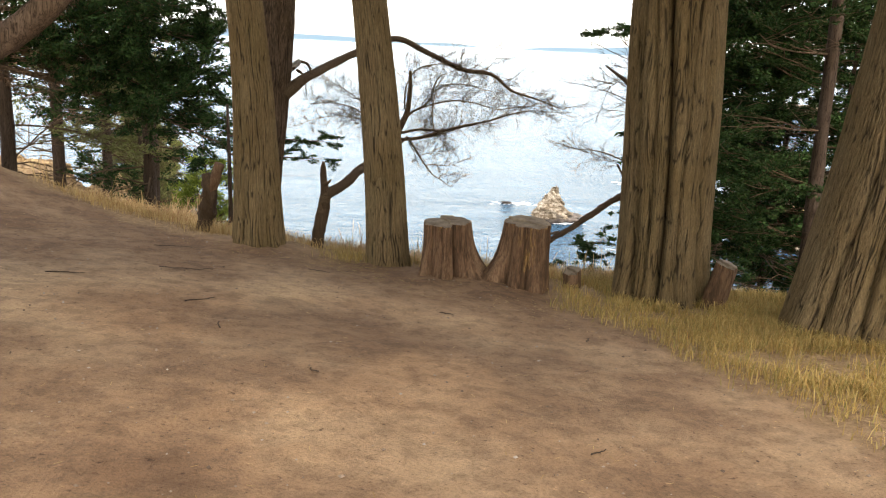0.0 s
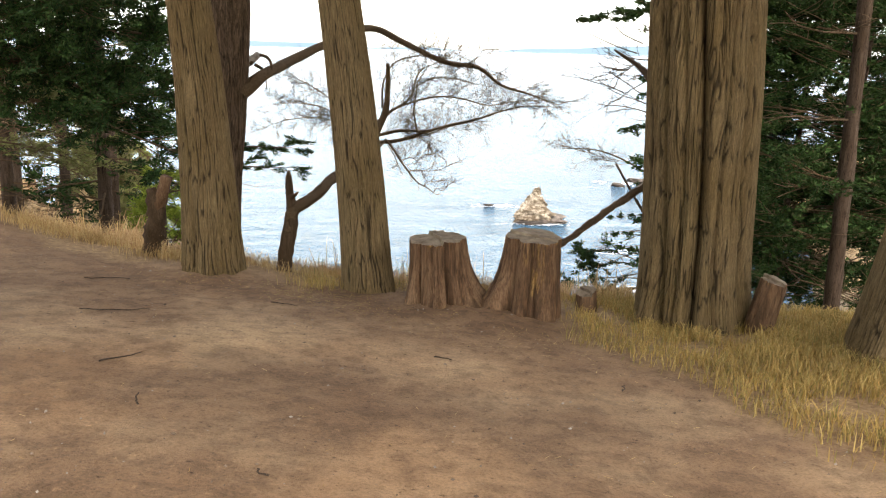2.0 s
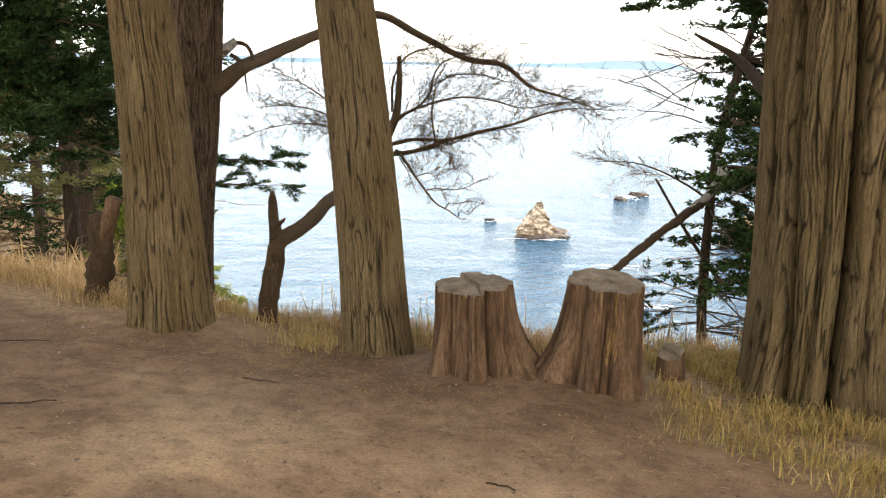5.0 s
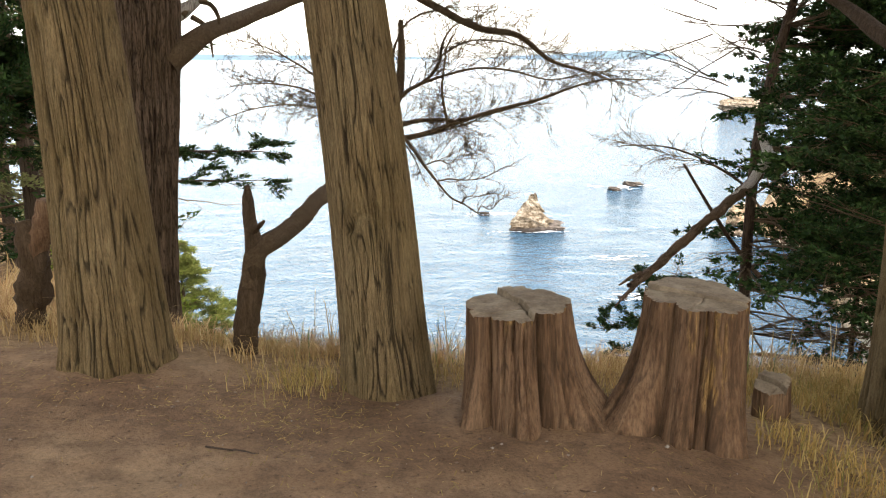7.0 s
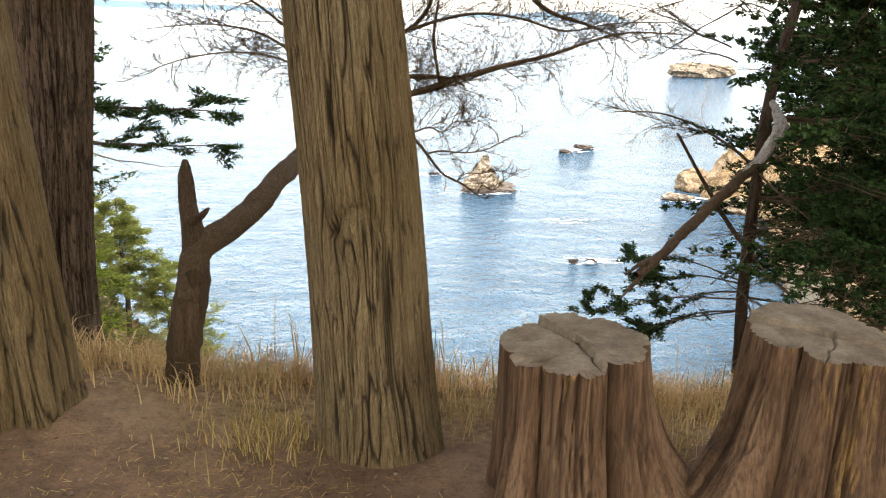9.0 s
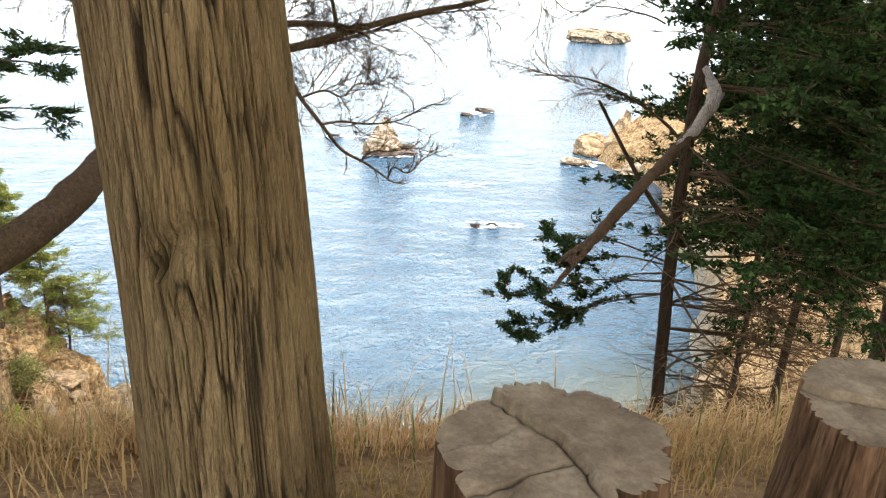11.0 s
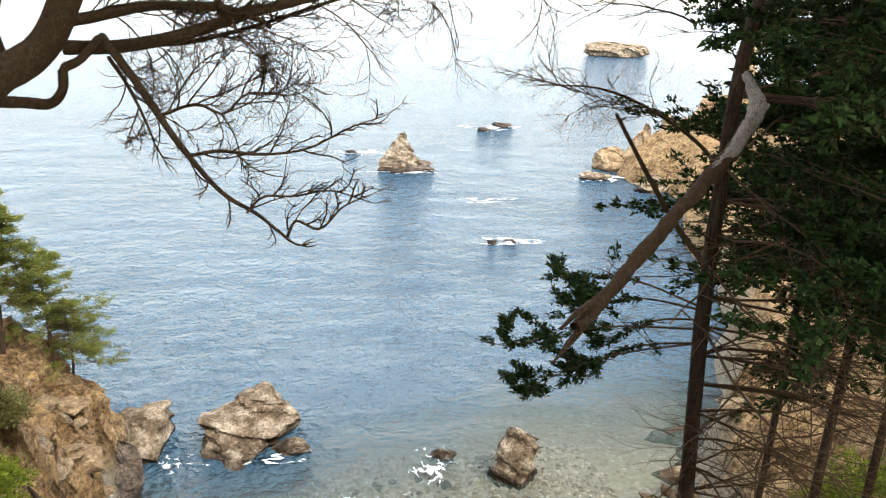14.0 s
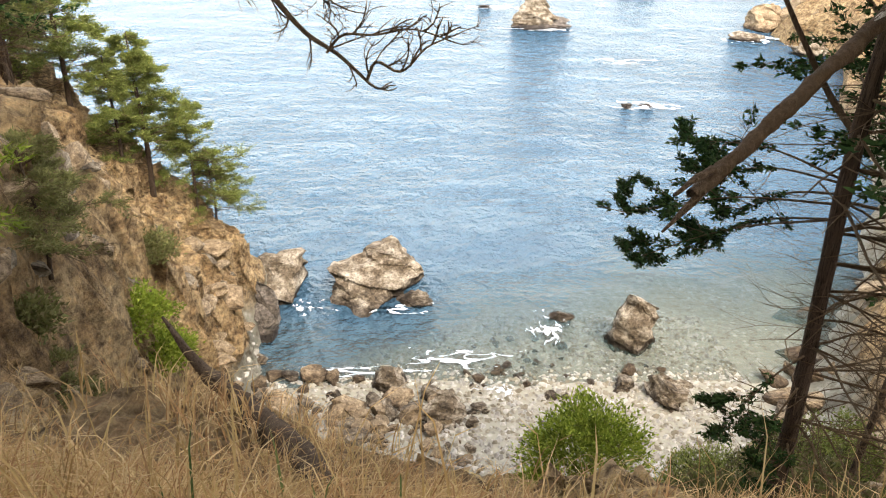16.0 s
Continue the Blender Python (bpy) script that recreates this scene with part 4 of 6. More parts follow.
# the long level branch, its neighbours above, and the hanging one
branch([(-0.6, 11.4, 0.02), (-0.42, 11.4, 0.03), (-0.2, 11.4, 0.08), (-0.06, 11.4, 0.13), (0.12, 11.4, 0.19), (0.4, 11.4, 0.27), (0.73, 11.5, 0.34), (0.95, 11.5, 0.42), (1.3, 11.6, 0.5), (1.7, 11.6, 0.5)], 0.026, 0.004, 0.5, 1, n=40)
branch([(-0.63, 11.4, 0.1), (-0.49, 11.4, 0.13), (-0.33, 11.4, 0.17), (-0.1, 11.4, 0.18)], 0.024, 0.016, 0.45, 1, n=20)
branch([(-0.06, 11.4, 0.13), (-0.09, 11.4, 0.27), (-0.11, 11.4, 0.39), (-0.08, 11.45, 0.7)], 0.013, 0.008, 0.4, 2, n=20)
branch([(-0.47, 11.4, 0.06), (-0.42, 11.3, 0.02), (-0.34, 11.25, -0.08), (-0.27, 11.2, -0.18), (-0.16, 11.1, -0.31), (-0.06, 11.1, -0.43), (0.06, 11.0, -0.48), (0.15, 10.9, -0.53)], 0.017, 0.005, 0.2, 3, 1, 34, 0.1, 3)
branch([(-0.44, 11.32, 0.0), (-0.38, 11.27, -0.08), (-0.33, 11.22, -0.17), (-0.3, 11.2, -0.24)], 0.008, 0.004, 0.3, 2, 2, 14, 0.1)
branch([(-0.27, 11.2, -0.18), (-0.13, 11.2, -0.14), (-0.06, 11.2, -0.17), (0.02, 11.2, -0.1), (0.16, 11.2, -0.1)], 0.007, 0.003, 0.3, 1, 2, 16, 0.1)
branch([(-0.18, 11.1, -0.3), (-0.07, 11.1, -0.28), (0.06, 11.1, -0.29), (0.22, 11.1, -0.27), (0.38, 11.1, -0.19), (0.49, 11.1, -0.15)], 0.007, 0.002, 0.22, 2, 1, 26, 0.1, 4)
branch([(0.15, 10.9, -0.53), (0.18, 10.9, -0.47), (0.25, 10.9, -0.5), (0.34, 10.9, -0.42), (0.43, 10.9, -0.38)], 0.006, 0.002, 0.14, 2, 1, 18, 0.1, 4, 1)
branch([(0.02, 11.0, -0.47), (0.08, 10.95, -0.4), (0.17, 10.95, -0.4), (0.29, 10.95, -0.38), (0.43, 10.95, -0.42)], 0.005, 0.002, 0.14, 2, 1, 18, 0.1, 4, 1)
# the higher crown of bare boughs
branch([(-0.58, 11.4, 0.22), (-0.42, 11.5, 0.4), (-0.22, 11.6, 0.52), (-0.12, 11.6, 0.66), (-0.1, 11.6, 0.8), (0.0, 11.6, 0.95), (0.12, 11.65, 1.0)], 0.022, 0.006, 0.6, 1, n=30, kids=5)
branch([(-0.3, 11.55, 0.47), (-0.05, 11.6, 0.55), (0.18, 11.6, 0.6), (0.5, 11.6, 0.58), (0.85, 11.65, 0.5), (1.2, 11.65, 0.56), (1.65, 11.65, 0.58)], 0.013, 0.003, 0.5, 1, n=34, kids=5)
branch([(-0.12, 11.6, 0.7), (0.1, 11.6, 0.82), (0.38, 11.65, 0.83), (0.7, 11.7, 0.76), (1.0, 11.7, 0.72)], 0.01, 0.003, 0.45, 1, n=26, kids=5)
branch([(-0.52, 11.5, 0.45), (-0.5, 11.7, 0.8), (-0.38, 11.8, 1.0), (-0.1, 11.8, 1.1), (0.25, 11.8, 1.12)], 0.015, 0.004, 0.5, 1, n=26, kids=5)
branch([(-0.5, 11.6, 0.02), (-0.2, 11.6, 0.04), (0.02, 11.6, 0.1), (0.43, 11.6, 0.24), (0.8, 11.6, 0.3)], 0.012, 0.003, 0.35, 1, n=24)
branch([(-0.8, 11.45, 0.4), (-1.05, 11.55, 0.45), (-1.3, 11.6, 0.62), (-1.55, 11.6, 0.76), (-1.85, 11.6, 0.85)], 0.013, 0.003, 0.45, 1, n=26)
branch([(-0.82, 11.4, 0.1), (-1.05, 11.5, 0.3), (-1.26, 11.6, 0.42), (-1.6, 11.6, 0.48), (-1.95, 11.6, 0.45)], 0.013, 0.003, 0.45, 1, n=26)
branch([(-0.82, 11.4, 0.05), (-1.1, 11.5, 0.25), (-1.4, 11.6, 0.3), (-1.75, 11.6, 0.26), (-2.1, 11.6, 0.14)], 0.01, 0.003, 0.35, 1, n=24)
tagged(child("twig_spray", t.mesh("twig_spray", BARK_BRANCH), snag, "fine bare brown twigs"), kind="stuff")

# limb of the twin cypress, reaching out past the slim trunk
t = Tubes()
line = bend([(-2.05, 10.35, 0.66), (-1.89, 10.45, 0.81), (-1.63, 11.0, 0.99), (-1.27, 11.7, 1.21), (-0.69, 12.3, 1.44), (-0.27, 12.8, 1.26), (0.36, 13.3, 0.99), (0.92, 13.8, 0.89), (1.23, 13.9, 0.66), (1.67, 14.0, 0.53), (2.19, 14.0, 0.36)], 60)
t.add(line, np.interp(np.linspace(0, 1, 60), [0, 0.08, 0.4, 0.75, 1], [0.09, 0.062, 0.045, 0.034, 0.005]), 12, 0.14, 4)
for k in range(32, 60):
    d = line[k] - line[k - 1]
    d /= np.linalg.norm(d)
    curly(t, rng, line[k], d * 0.7 + np.array([rng.gauss(0.1, 0.3), rng.gauss(0, 0.4), rng.gauss(0.05, 0.4)]), rng.uniform(0.3, 0.7), 0.006, 2, 0.45, 4)
t.add(bend([(-1.98, 10.5, 0.98), (-1.9, 10.58, 1.08), (-1.8, 10.6, 1.07), (-1.74, 10.6, 0.95), (-1.78, 10.6, 0.84)], 14), np.linspace(0.03, 0.008, 14), 7, 0.2)
t.add(bend([(-1.92, 10.55, 0.98), (-1.84, 10.6, 0.92), (-1.8, 10.6, 0.7)], 10), np.linspace(0.022, 0.006, 10), 6, 0.2)
child("limb", t.mesh("limb", BARK_BRANCH), twin_tree, "crooked bare brown limb")
t = Tubes()
t.add(bend([(-2.05, 10.5, 0.98), (-1.94, 10.56, 1.04), (-1.88, 10.6, 1.1)], 8), np.linspace(0.06, 0.035, 8), 12, 0.25, 3)
child("broken_stub", t.mesh("broken_stub", BLEACHED), twin_tree, "pale broken stub of a limb")

for a, b in (((-0.1, 10.2, 2.3), (-0.05, 10.3, 1.55)), ((0.3, 10.2, 2.3), (0.36, 10.3, 1.62)), ((0.42, 10.1, 2.4), (0.5, 10.3, 1.4)), ((0.05, 10.3, 2.2), (0.1, 10.4, 1.75)), ((0.75, 10.2, 2.3), (0.7, 10.3, 1.5))):
    t = Tubes()
    twigs(t, rng, a, np.array(b) - np.array(a), abs(a[2] - b[2]), 0.005, 1, 0.4, 0.3, 0.03, 4)
    tagged(child("hanging_twig", t.mesh("hanging_twig", BARK_BRANCH), mid_tree, "thin hanging bare twig"), kind="stuff")

# short snag by the twin trunk
s = thing("snag", "short dark broken snag with a pale forked top", "tree stump", (-3.03, 10.0, foot_of(-3.03, 10.0)))
t = Tubes()
t.add(bend([(-3.05, 10.0, -1.45), (-3.03, 10.0, -1.0), (-2.98, 10.0, -0.78), (-2.95, 9.98, -0.62), (-2.97, 9.97, -0.45), (-2.99, 9.97, -0.36)], 34), np.interp(np.linspace(0, 1, 34), [0, 0.45, 0.6, 0.7, 0.8, 1], [0.12, 0.1, 0.12, 0.085, 0.1, 0.05]), 18, 0.4, 8)
t.add(bend([(-3.16, 10.1, -1.4), (-3.1, 10.05, -1.15), (-3.0, 10.0, -0.95)], 10), np.linspace(0.1, 0.05, 10), 10, 0.3, 5)
child("trunk", t.mesh("trunk", DEAD_WOOD), s)
t = Tubes()
t.add(bend([(-2.95, 9.98, -0.62), (-2.87, 9.96, -0.42), (-2.8, 9.95, -0.22)], 14), np.linspace(0.075, 0.062, 14), 14, 0.25, 9)
child("broken_top", t.mesh("broken_top", STUMP_BARK), s, "paler bare broken top")


# ---- foliage ----
def leaf_cloud(name, anchors, dirs, per, size, spread, mat, seed, flat=0.6, forward=0.8, width=0.13):
    """Small pointed leaves scattered about each anchor, pointing roughly along its direction."""
    g = np.random.default_rng(seed)
    a, d = np.repeat(np.asarray(anchors), per, 0), np.repeat(np.asarray(dirs), per, 0)
    n = len(a)
    c = a + g.normal(0, 1, (n, 3)) * spread * np.array([1, 1, flat])
    d = d * forward + g.normal(0, 0.6, (n, 3)) * np.array([1, 1, flat]) + np.array([0, 0, 0.12])
    d /= np.linalg.norm(d, axis=1)[:, None] + 1e-9
    w = np.cross(d, g.normal(0, 1, (n, 3)))
    w /= np.linalg.norm(w, axis=1)[:, None] + 1e-9
    ln = size * g.uniform(0.6, 1.4, (n, 1))
    v = np.stack([c - w * ln * width, c + w * ln * width, c + d * ln], 1).reshape(-1, 3)
    return mesh_of(name, v, np.arange(3 * n).reshape(-1, 3), mat, False)


def conifer(label, line, radii, branches, reach, leafed, mat, seed, per=7, size=0.10, spread=0.06, dead=0.15, side=None, group="conifers on the slopes", depth=2, kids=5, rise=0.1, start=0.25, barkmat=BARK_DARK, twig_r=0.012, width=0.13, tiers=0):
    """A conifer: trunk, limbs each with its twigs, and needles on the outer twigs. reach: limb length at foot and top; leafed: part of the height from which limbs carry needles; side: (azimuth, spread) in degrees."""
    r = random.Random(seed)
    base = thing("conifer_tree", label, "tree", line[0], group)
    pts = bend(line, 40)
    t = Tubes()
    t.add(pts, np.interp(np.linspace(0, 1, 40), np.linspace(0, 1, len(radii)), radii), 12, 0.12, seed)
    child("trunk", t.mesh("trunk", barkmat), base)
    anchors, dirs = [], []
    bare = Tubes()
    for i in range(branches):
        u = start + (1 - start) * (i + r.random()) / branches
        if tiers and u > leafed:
            u = min(1.0, start + (1 - start) * (math.floor((u - start) / (1 - start) * tiers) + 0.5) / tiers + r.gauss(0, 0.006))
        p = pts[min(39, int(u * 39))]
        az = radians(r.uniform(0, 360) if side is None else side[0] + max(-1.6, min(1.6, r.gauss(0, 1))) * side[1])
        ln = (reach[0] + (reach[1] - reach[0]) * u) * r.uniform(0.65, 1.15)
        ln *= 1.0 if u > leafed else 0.85
        d = (math.cos(az), math.sin(az), r.gauss(rise, 0.06 if tiers else 0.14))
        live = u > leafed and r.random() > dead
        tub, stem = Tubes(), Tubes()
        out = [] if live else None
        twigs(tub, r, p, d, ln, twig_r + ln * 0.005, depth, 0.75, 0.1 if tiers else 0.22, 0.01 if live else 0.03, kids if live else kids - 1, 5, out, stem)
        bough = child("limb", stem.mesh("limb", BARK_BRANCH), base)
        tagged(child("twig_spray", tub.mesh("twig_spray", BARK_BRANCH), bough), kind="stuff")
        if out:
            anchors += [q for q, _ in out]
            dirs += [e for _, e in out]
    if anchors:
        child("crown", leaf_cloud("crown", anchors, dirs, per, size, spread, mat, seed, width=width), base)
    return base


def ground_at(x, y):
    return float(land(x, y)) - 0.25


# the dark cypress past the brink, and its neighbours
pine_a = conifer("dark cypress on the steep slope with bare lower twigs", [(4.55, 14.8, ground_at(4.55, 14.8)), (4.3, 14.6, -4.8), (4.2, 14.6, -3.5), (4.12, 14.6, -2.44), (4.09, 14.6, -1.39), (4.15, 14.7, -0.3), (4.6, 14.8, 2.0), (4.9, 14.9, 4.5)], [0.12, 0.095, 0.08, 0.072, 0.066, 0.06, 0.04, 0.02], 90, (2.6, 1.8), 0.51, CYPRESS, 11, 36, 0.06, 0.036, 0.08, (-32, 44), start=0.2, width=0.3, tiers=13, twig_r=0.006)
conifer("dark layered cypress standing behind broad trunks", [(6.05, 12.2, ground_at(6.05, 12.2)), (6.0, 12.0, -2.7), (5.9, 12.0, 0.0), (5.8, 12.0, 2.5), (5.7, 12.1, 5.5)], [0.14, 0.115, 0.105, 0.09, 0.04], 22, (1.9, 1.5), 0.36, CYPRESS, 12, 20, 0.055, 0.03, 0.25, (180, 60), start=0.36, rise=0.02, width=0.26, tiers=8, twig_r=0.008, kids=4)
conifer("dense dark cypress on the steep slope", [(7.0, 15.8, ground_at(7.0, 15.8)), (7.0, 15.8, -2.0), (7.1, 15.8, 1.5), (7.2, 15.9, 5.0)], [0.07, 0.06, 0.05, 0.02], 52, (2.6, 1.8), 0.38, CYPRESS, 13, 22, 0.07, 0.04, 0.1, (230, 75), start=0.5, width=0.28, tiers=9)
conifer("dense dark cypress on the steep slope", [(8.6, 16.5, ground_at(8.6, 16.5)), (8.5, 16.5, -2.0), (8.5, 16.4, 2.0), (8.6, 16.5, 5.0)], [0.07, 0.06, 0.05, 0.02], 52, (3.0, 2.0), 0.3, CYPRESS, 14, 22, 0.075, 0.05, 0.12, (200, 70), start=0.46, width=0.28, tiers=8)
conifer("half-dead cypress with reddish bare boughs", [(7.6, 17.6, ground_at(7.6, 17.6)), (7.5, 17.5, -4.0), (7.4, 17.5, -1.0), (7.5, 17.5, 2.5)], [0.06, 0.05, 0.045, 0.02], 34, (2.4, 1.6), 0.55, CYPRESS, 15, 22, 0.07, 0.05, 0.3, (-10, 60), start=0.35)
for i, (x, y, h) in enumerate(((11.4, 18.6, 11.0), (15.5, 17.0, 9.0), (13.5, 20.5, 12.0), (13.4, 15.0, 9.0))):
    z = ground_at(x, y)
    conifer("dense dark cypress on the steep slope", [(x, y, z), (x + 0.1, y, z + h * 0.4), (x, y, z + h * 0.7), (x, y, z + h)], [0.14, 0.11, 0.08, 0.02], 40, (3.0, 1.6), 0.3, CYPRESS, 16 + i * 101, 16, 0.12, 0.08, 0.12, (215, 75), start=0.52, kids=4, width=0.28)
# low lit spray reaching out over the water
t, r = Tubes(), random.Random(31)
out = []
for a, b in (((4.15, 14.6, -2.85), (2.72, 15.5, -3.75)), ((4.1, 14.6, -2.47), (2.95, 15.4, -2.42)), ((4.1, 14.6, -2.7), (2.5, 15.4, -3.2)), ((4.1, 14.6, -2.5), (3.1, 15.3, -2.75)), ((4.15, 14.6, -2.85), (3.3, 15.4, -3.5)), ((4.1, 14.6, -2.6), (3.55, 15.3, -3.15)), ((4.3, 14.6, -4.3), (3.4, 14.2, -4.9)), ((4.3, 14.6, -4.7), (3.6, 14.0, -5.3))):
    line = bend([a, tuple((p + q) / 2 + (0.12 if i == 2 else 0) for i, (p, q) in enumerate(zip(a, b))), b], 16)
    stem = Tubes()
    stem.add(line, np.linspace(0.014, 0.004, 16), 6, 0.1)
    child("limb", stem.mesh("limb", BARK_BRANCH), pine_a)
    for k in range(7, 16):
        d = line[-1] - line[0]
        out.append((line[k], d / np.linalg.norm(d)))
        twigs(t, r, line[k], d * 0.35 + np.array([r.gauss(0, 0.3), r.gauss(0, 0.5), r.gauss(0.1, 0.2)]), 0.3, 0.006, 1, kids=3, leaves=out if k > 9 else None)
tagged(child("twig_spray", t.mesh("twig_spray", BARK_BRANCH), pine_a), kind="stuff")
child("foliage", leaf_cloud("foliage", [q for q, _ in out], [e for _, e in out], 22, 0.05, 0.028, CYPRESS, 32, 0.6, 0.8, 0.26), pine_a)
# tangle of dead twigs under the cypresses
t = Tubes()
for i in range(34):
    x, y = r.uniform(4.0, 8.5), r.uniform(13.2, 16.8)
    z = ground_at(x, y) + r.uniform(0.3, 3.4)
    twigs(t, r, (x, y, z), (r.gauss(-0.3, 0.8), r.gauss(-0.2, 0.7), r.gauss(0.15, 0.35)), r.uniform(0.9, 1.9), 0.008, 2, 0.7, 0.35, 0.02, 5, 4)
tagged(new("dead_twig_tangle", t.mesh("dead_twig_tangle", BARK_BRANCH)), "tangle of bare grey-brown dead twigs under cypresses", "twigs", kind="stuff")

# fallen limb caught against the cypress
dead = thing("fallen_limb", "long weathered dead limb with a bleached splintered end", "dead branch", (1.74, 12.4, -1.83))
t = Tubes()
line = bend([(1.92, 12.53, -1.66), (2.1, 12.7, -1.62), (2.34, 12.9, -1.53), (2.96, 13.4, -1.23), (3.56, 13.9, -0.98), (3.95, 14.2, -0.76), (4.05, 14.27, -0.64)], 60)
t.add(line, np.interp(np.linspace(0, 1, 60), [0, 0.08, 0.5, 0.8, 1], [0.03, 0.045, 0.055, 0.062, 0.066]), 18, 0.28, 6)
t.add(bend([(2.1, 12.66, -1.6), (1.9, 12.5, -1.73), (1.74, 12.4, -1.84)], 10), np.linspace(0.04, 0.008, 10), 9, 0.3, 3)
t.add(bend([(2.08, 12.68, -1.57), (1.9, 12.52, -1.58), (1.78, 12.42, -1.62)], 8), np.linspace(0.03, 0.01, 8), 8, 0.3, 4)
child("limb", t.mesh("limb", DEAD_WOOD), dead)
t = Tubes()
t.add(bend([(3.5, 13.86, -0.97), (3.85, 14.1, -0.8), (4.0, 14.2, -0.64)], 14), np.interp(np.linspace(0, 1, 14), [0, 0.5, 1], [0.02, 0.05, 0.06]), 10, 0.3, 5)
t.add(bend([(3.98, 14.2, -0.72), (4.08, 14.26, -0.55), (4.1, 14.35, -0.42), (4.08, 14.5, -0.26)], 18), np.interp(np.linspace(0, 1, 18), [0, 0.3, 1], [0.06, 0.075, 0.035]), 14, 0.35, 4)
t.add(bend([(4.05, 14.24, -0.66), (4.15, 14.26, -0.54), (4.2, 14.28, -0.49)], 8), np.linspace(0.05, 0.014, 8), 10, 0.35, 7)
child("splintered_end", t.mesh("splintered_end", BLEACHED), dead, "bleached grey splintered wood")
t = Tubes()
t.add(bend([(4.8, 15.6, -2.5), (4.66, 16.0, -2.26), (4.26, 16.2, -1.66), (3.81, 16.4, -0.91)], 16), np.linspace(0.04, 0.02, 16), 7, 0.15)
tagged(new("bare_stick", t.mesh("bare_stick", DEAD_WOOD)), "thin bare dead stick leaning out over the water", "dead branch")
t = Tubes()
t.add(bend([(4.12, 14.65, -1.4), (4.43, 15.5, -1.14), (3.9, 15.5, -0.8), (3.2, 15.5, -0.54), (2.57, 15.5, -0.52)], 20), np.linspace(0.03, 0.006, 20), 6, 0.15)
for k in range(14):
    q = np.array([3.9 - 0.09 * k, 15.5, -0.8 + 0.022 * k])
    curly(t, r, q, (-0.8, r.gauss(0, 0.3), r.gauss(0.1, 0.35)), 0.6, 0.006, 2, 0.5, 4)
tagged(child("twig_spray", t.mesh("twig_spray", BARK_BRANCH), pine_a, "fine bare grey twigs"), kind="stuff")

# bare lichen-hung tops on the far side of the cypress
t = Tubes()
for i in range(16):
    twigs(t, r, (4.35 + r.gauss(0, 0.35), 15.8 + r.gauss(0, 0.6), 0.1 + 0.09 * i), (r.gauss(-0.8, 0.3), r.gauss(0, 0.4), r.gauss(0.15, 0.3)), r.uniform(0.8, 1.4), 0.012, 2, kids=4)
tagged(child("twig_spray", t.mesh("twig_spray", BARK_DARK), pine_a, "drooping grey dead twigs"), kind="stuff")

# stub limb on the broad trunk
t = Tubes()
t.add(bend([(2.36, 8.75, 0.68), (2.34, 9.2, 0.79), (2.31, 9.75, 1.03), (2.1, 10.2, 1.23)], 16), np.linspace(0.075, 0.012, 16), 10, 0.25)
for k in range(5):
    curly(t, r, (2.25 - 0.03 * k, 9.9, 1.08 - 0.02 * k), (-0.7, 0.4, r.gauss(-0.2, 0.3)), 0.4, 0.005, 1, 0.5, 4)
child("stub_limb", t.mesh("stub_limb", DEAD_WOOD), broad_tree)

# conifers beyond the far end of the path
LEFT = [(-8.7, 15.6, 10.0, 41), (-9.6, 19.5, 12.0, 42), (-7.6, 20.5, 10.0, 43), (-10.3, 24.0, 12.0, 44), (-12.6, 21.0, 13.0, 45), (-13.2, 27.0, 13.0, 46), (-6.6, 17.5, 8.5, 47)]
for x, y, h, sd in LEFT:
    z = ground_at(x, y)
    conifer("tall slender conifer in a dark grove at the cliff", [(x, y, z), (x + 0.1, y, z + h * 0.35), (x - 0.05, y, z + h * 0.7), (x, y, z + h)], [0.16, 0.13, 0.09, 0.02], 34, (2.6, 1.2), 0.22, OLIVE if sd in (41, 44) else CYPRESS, sd, 17, 0.095, 0.055, 0.3, start=0.15, kids=4, group="grove at the cliff", width=0.2)
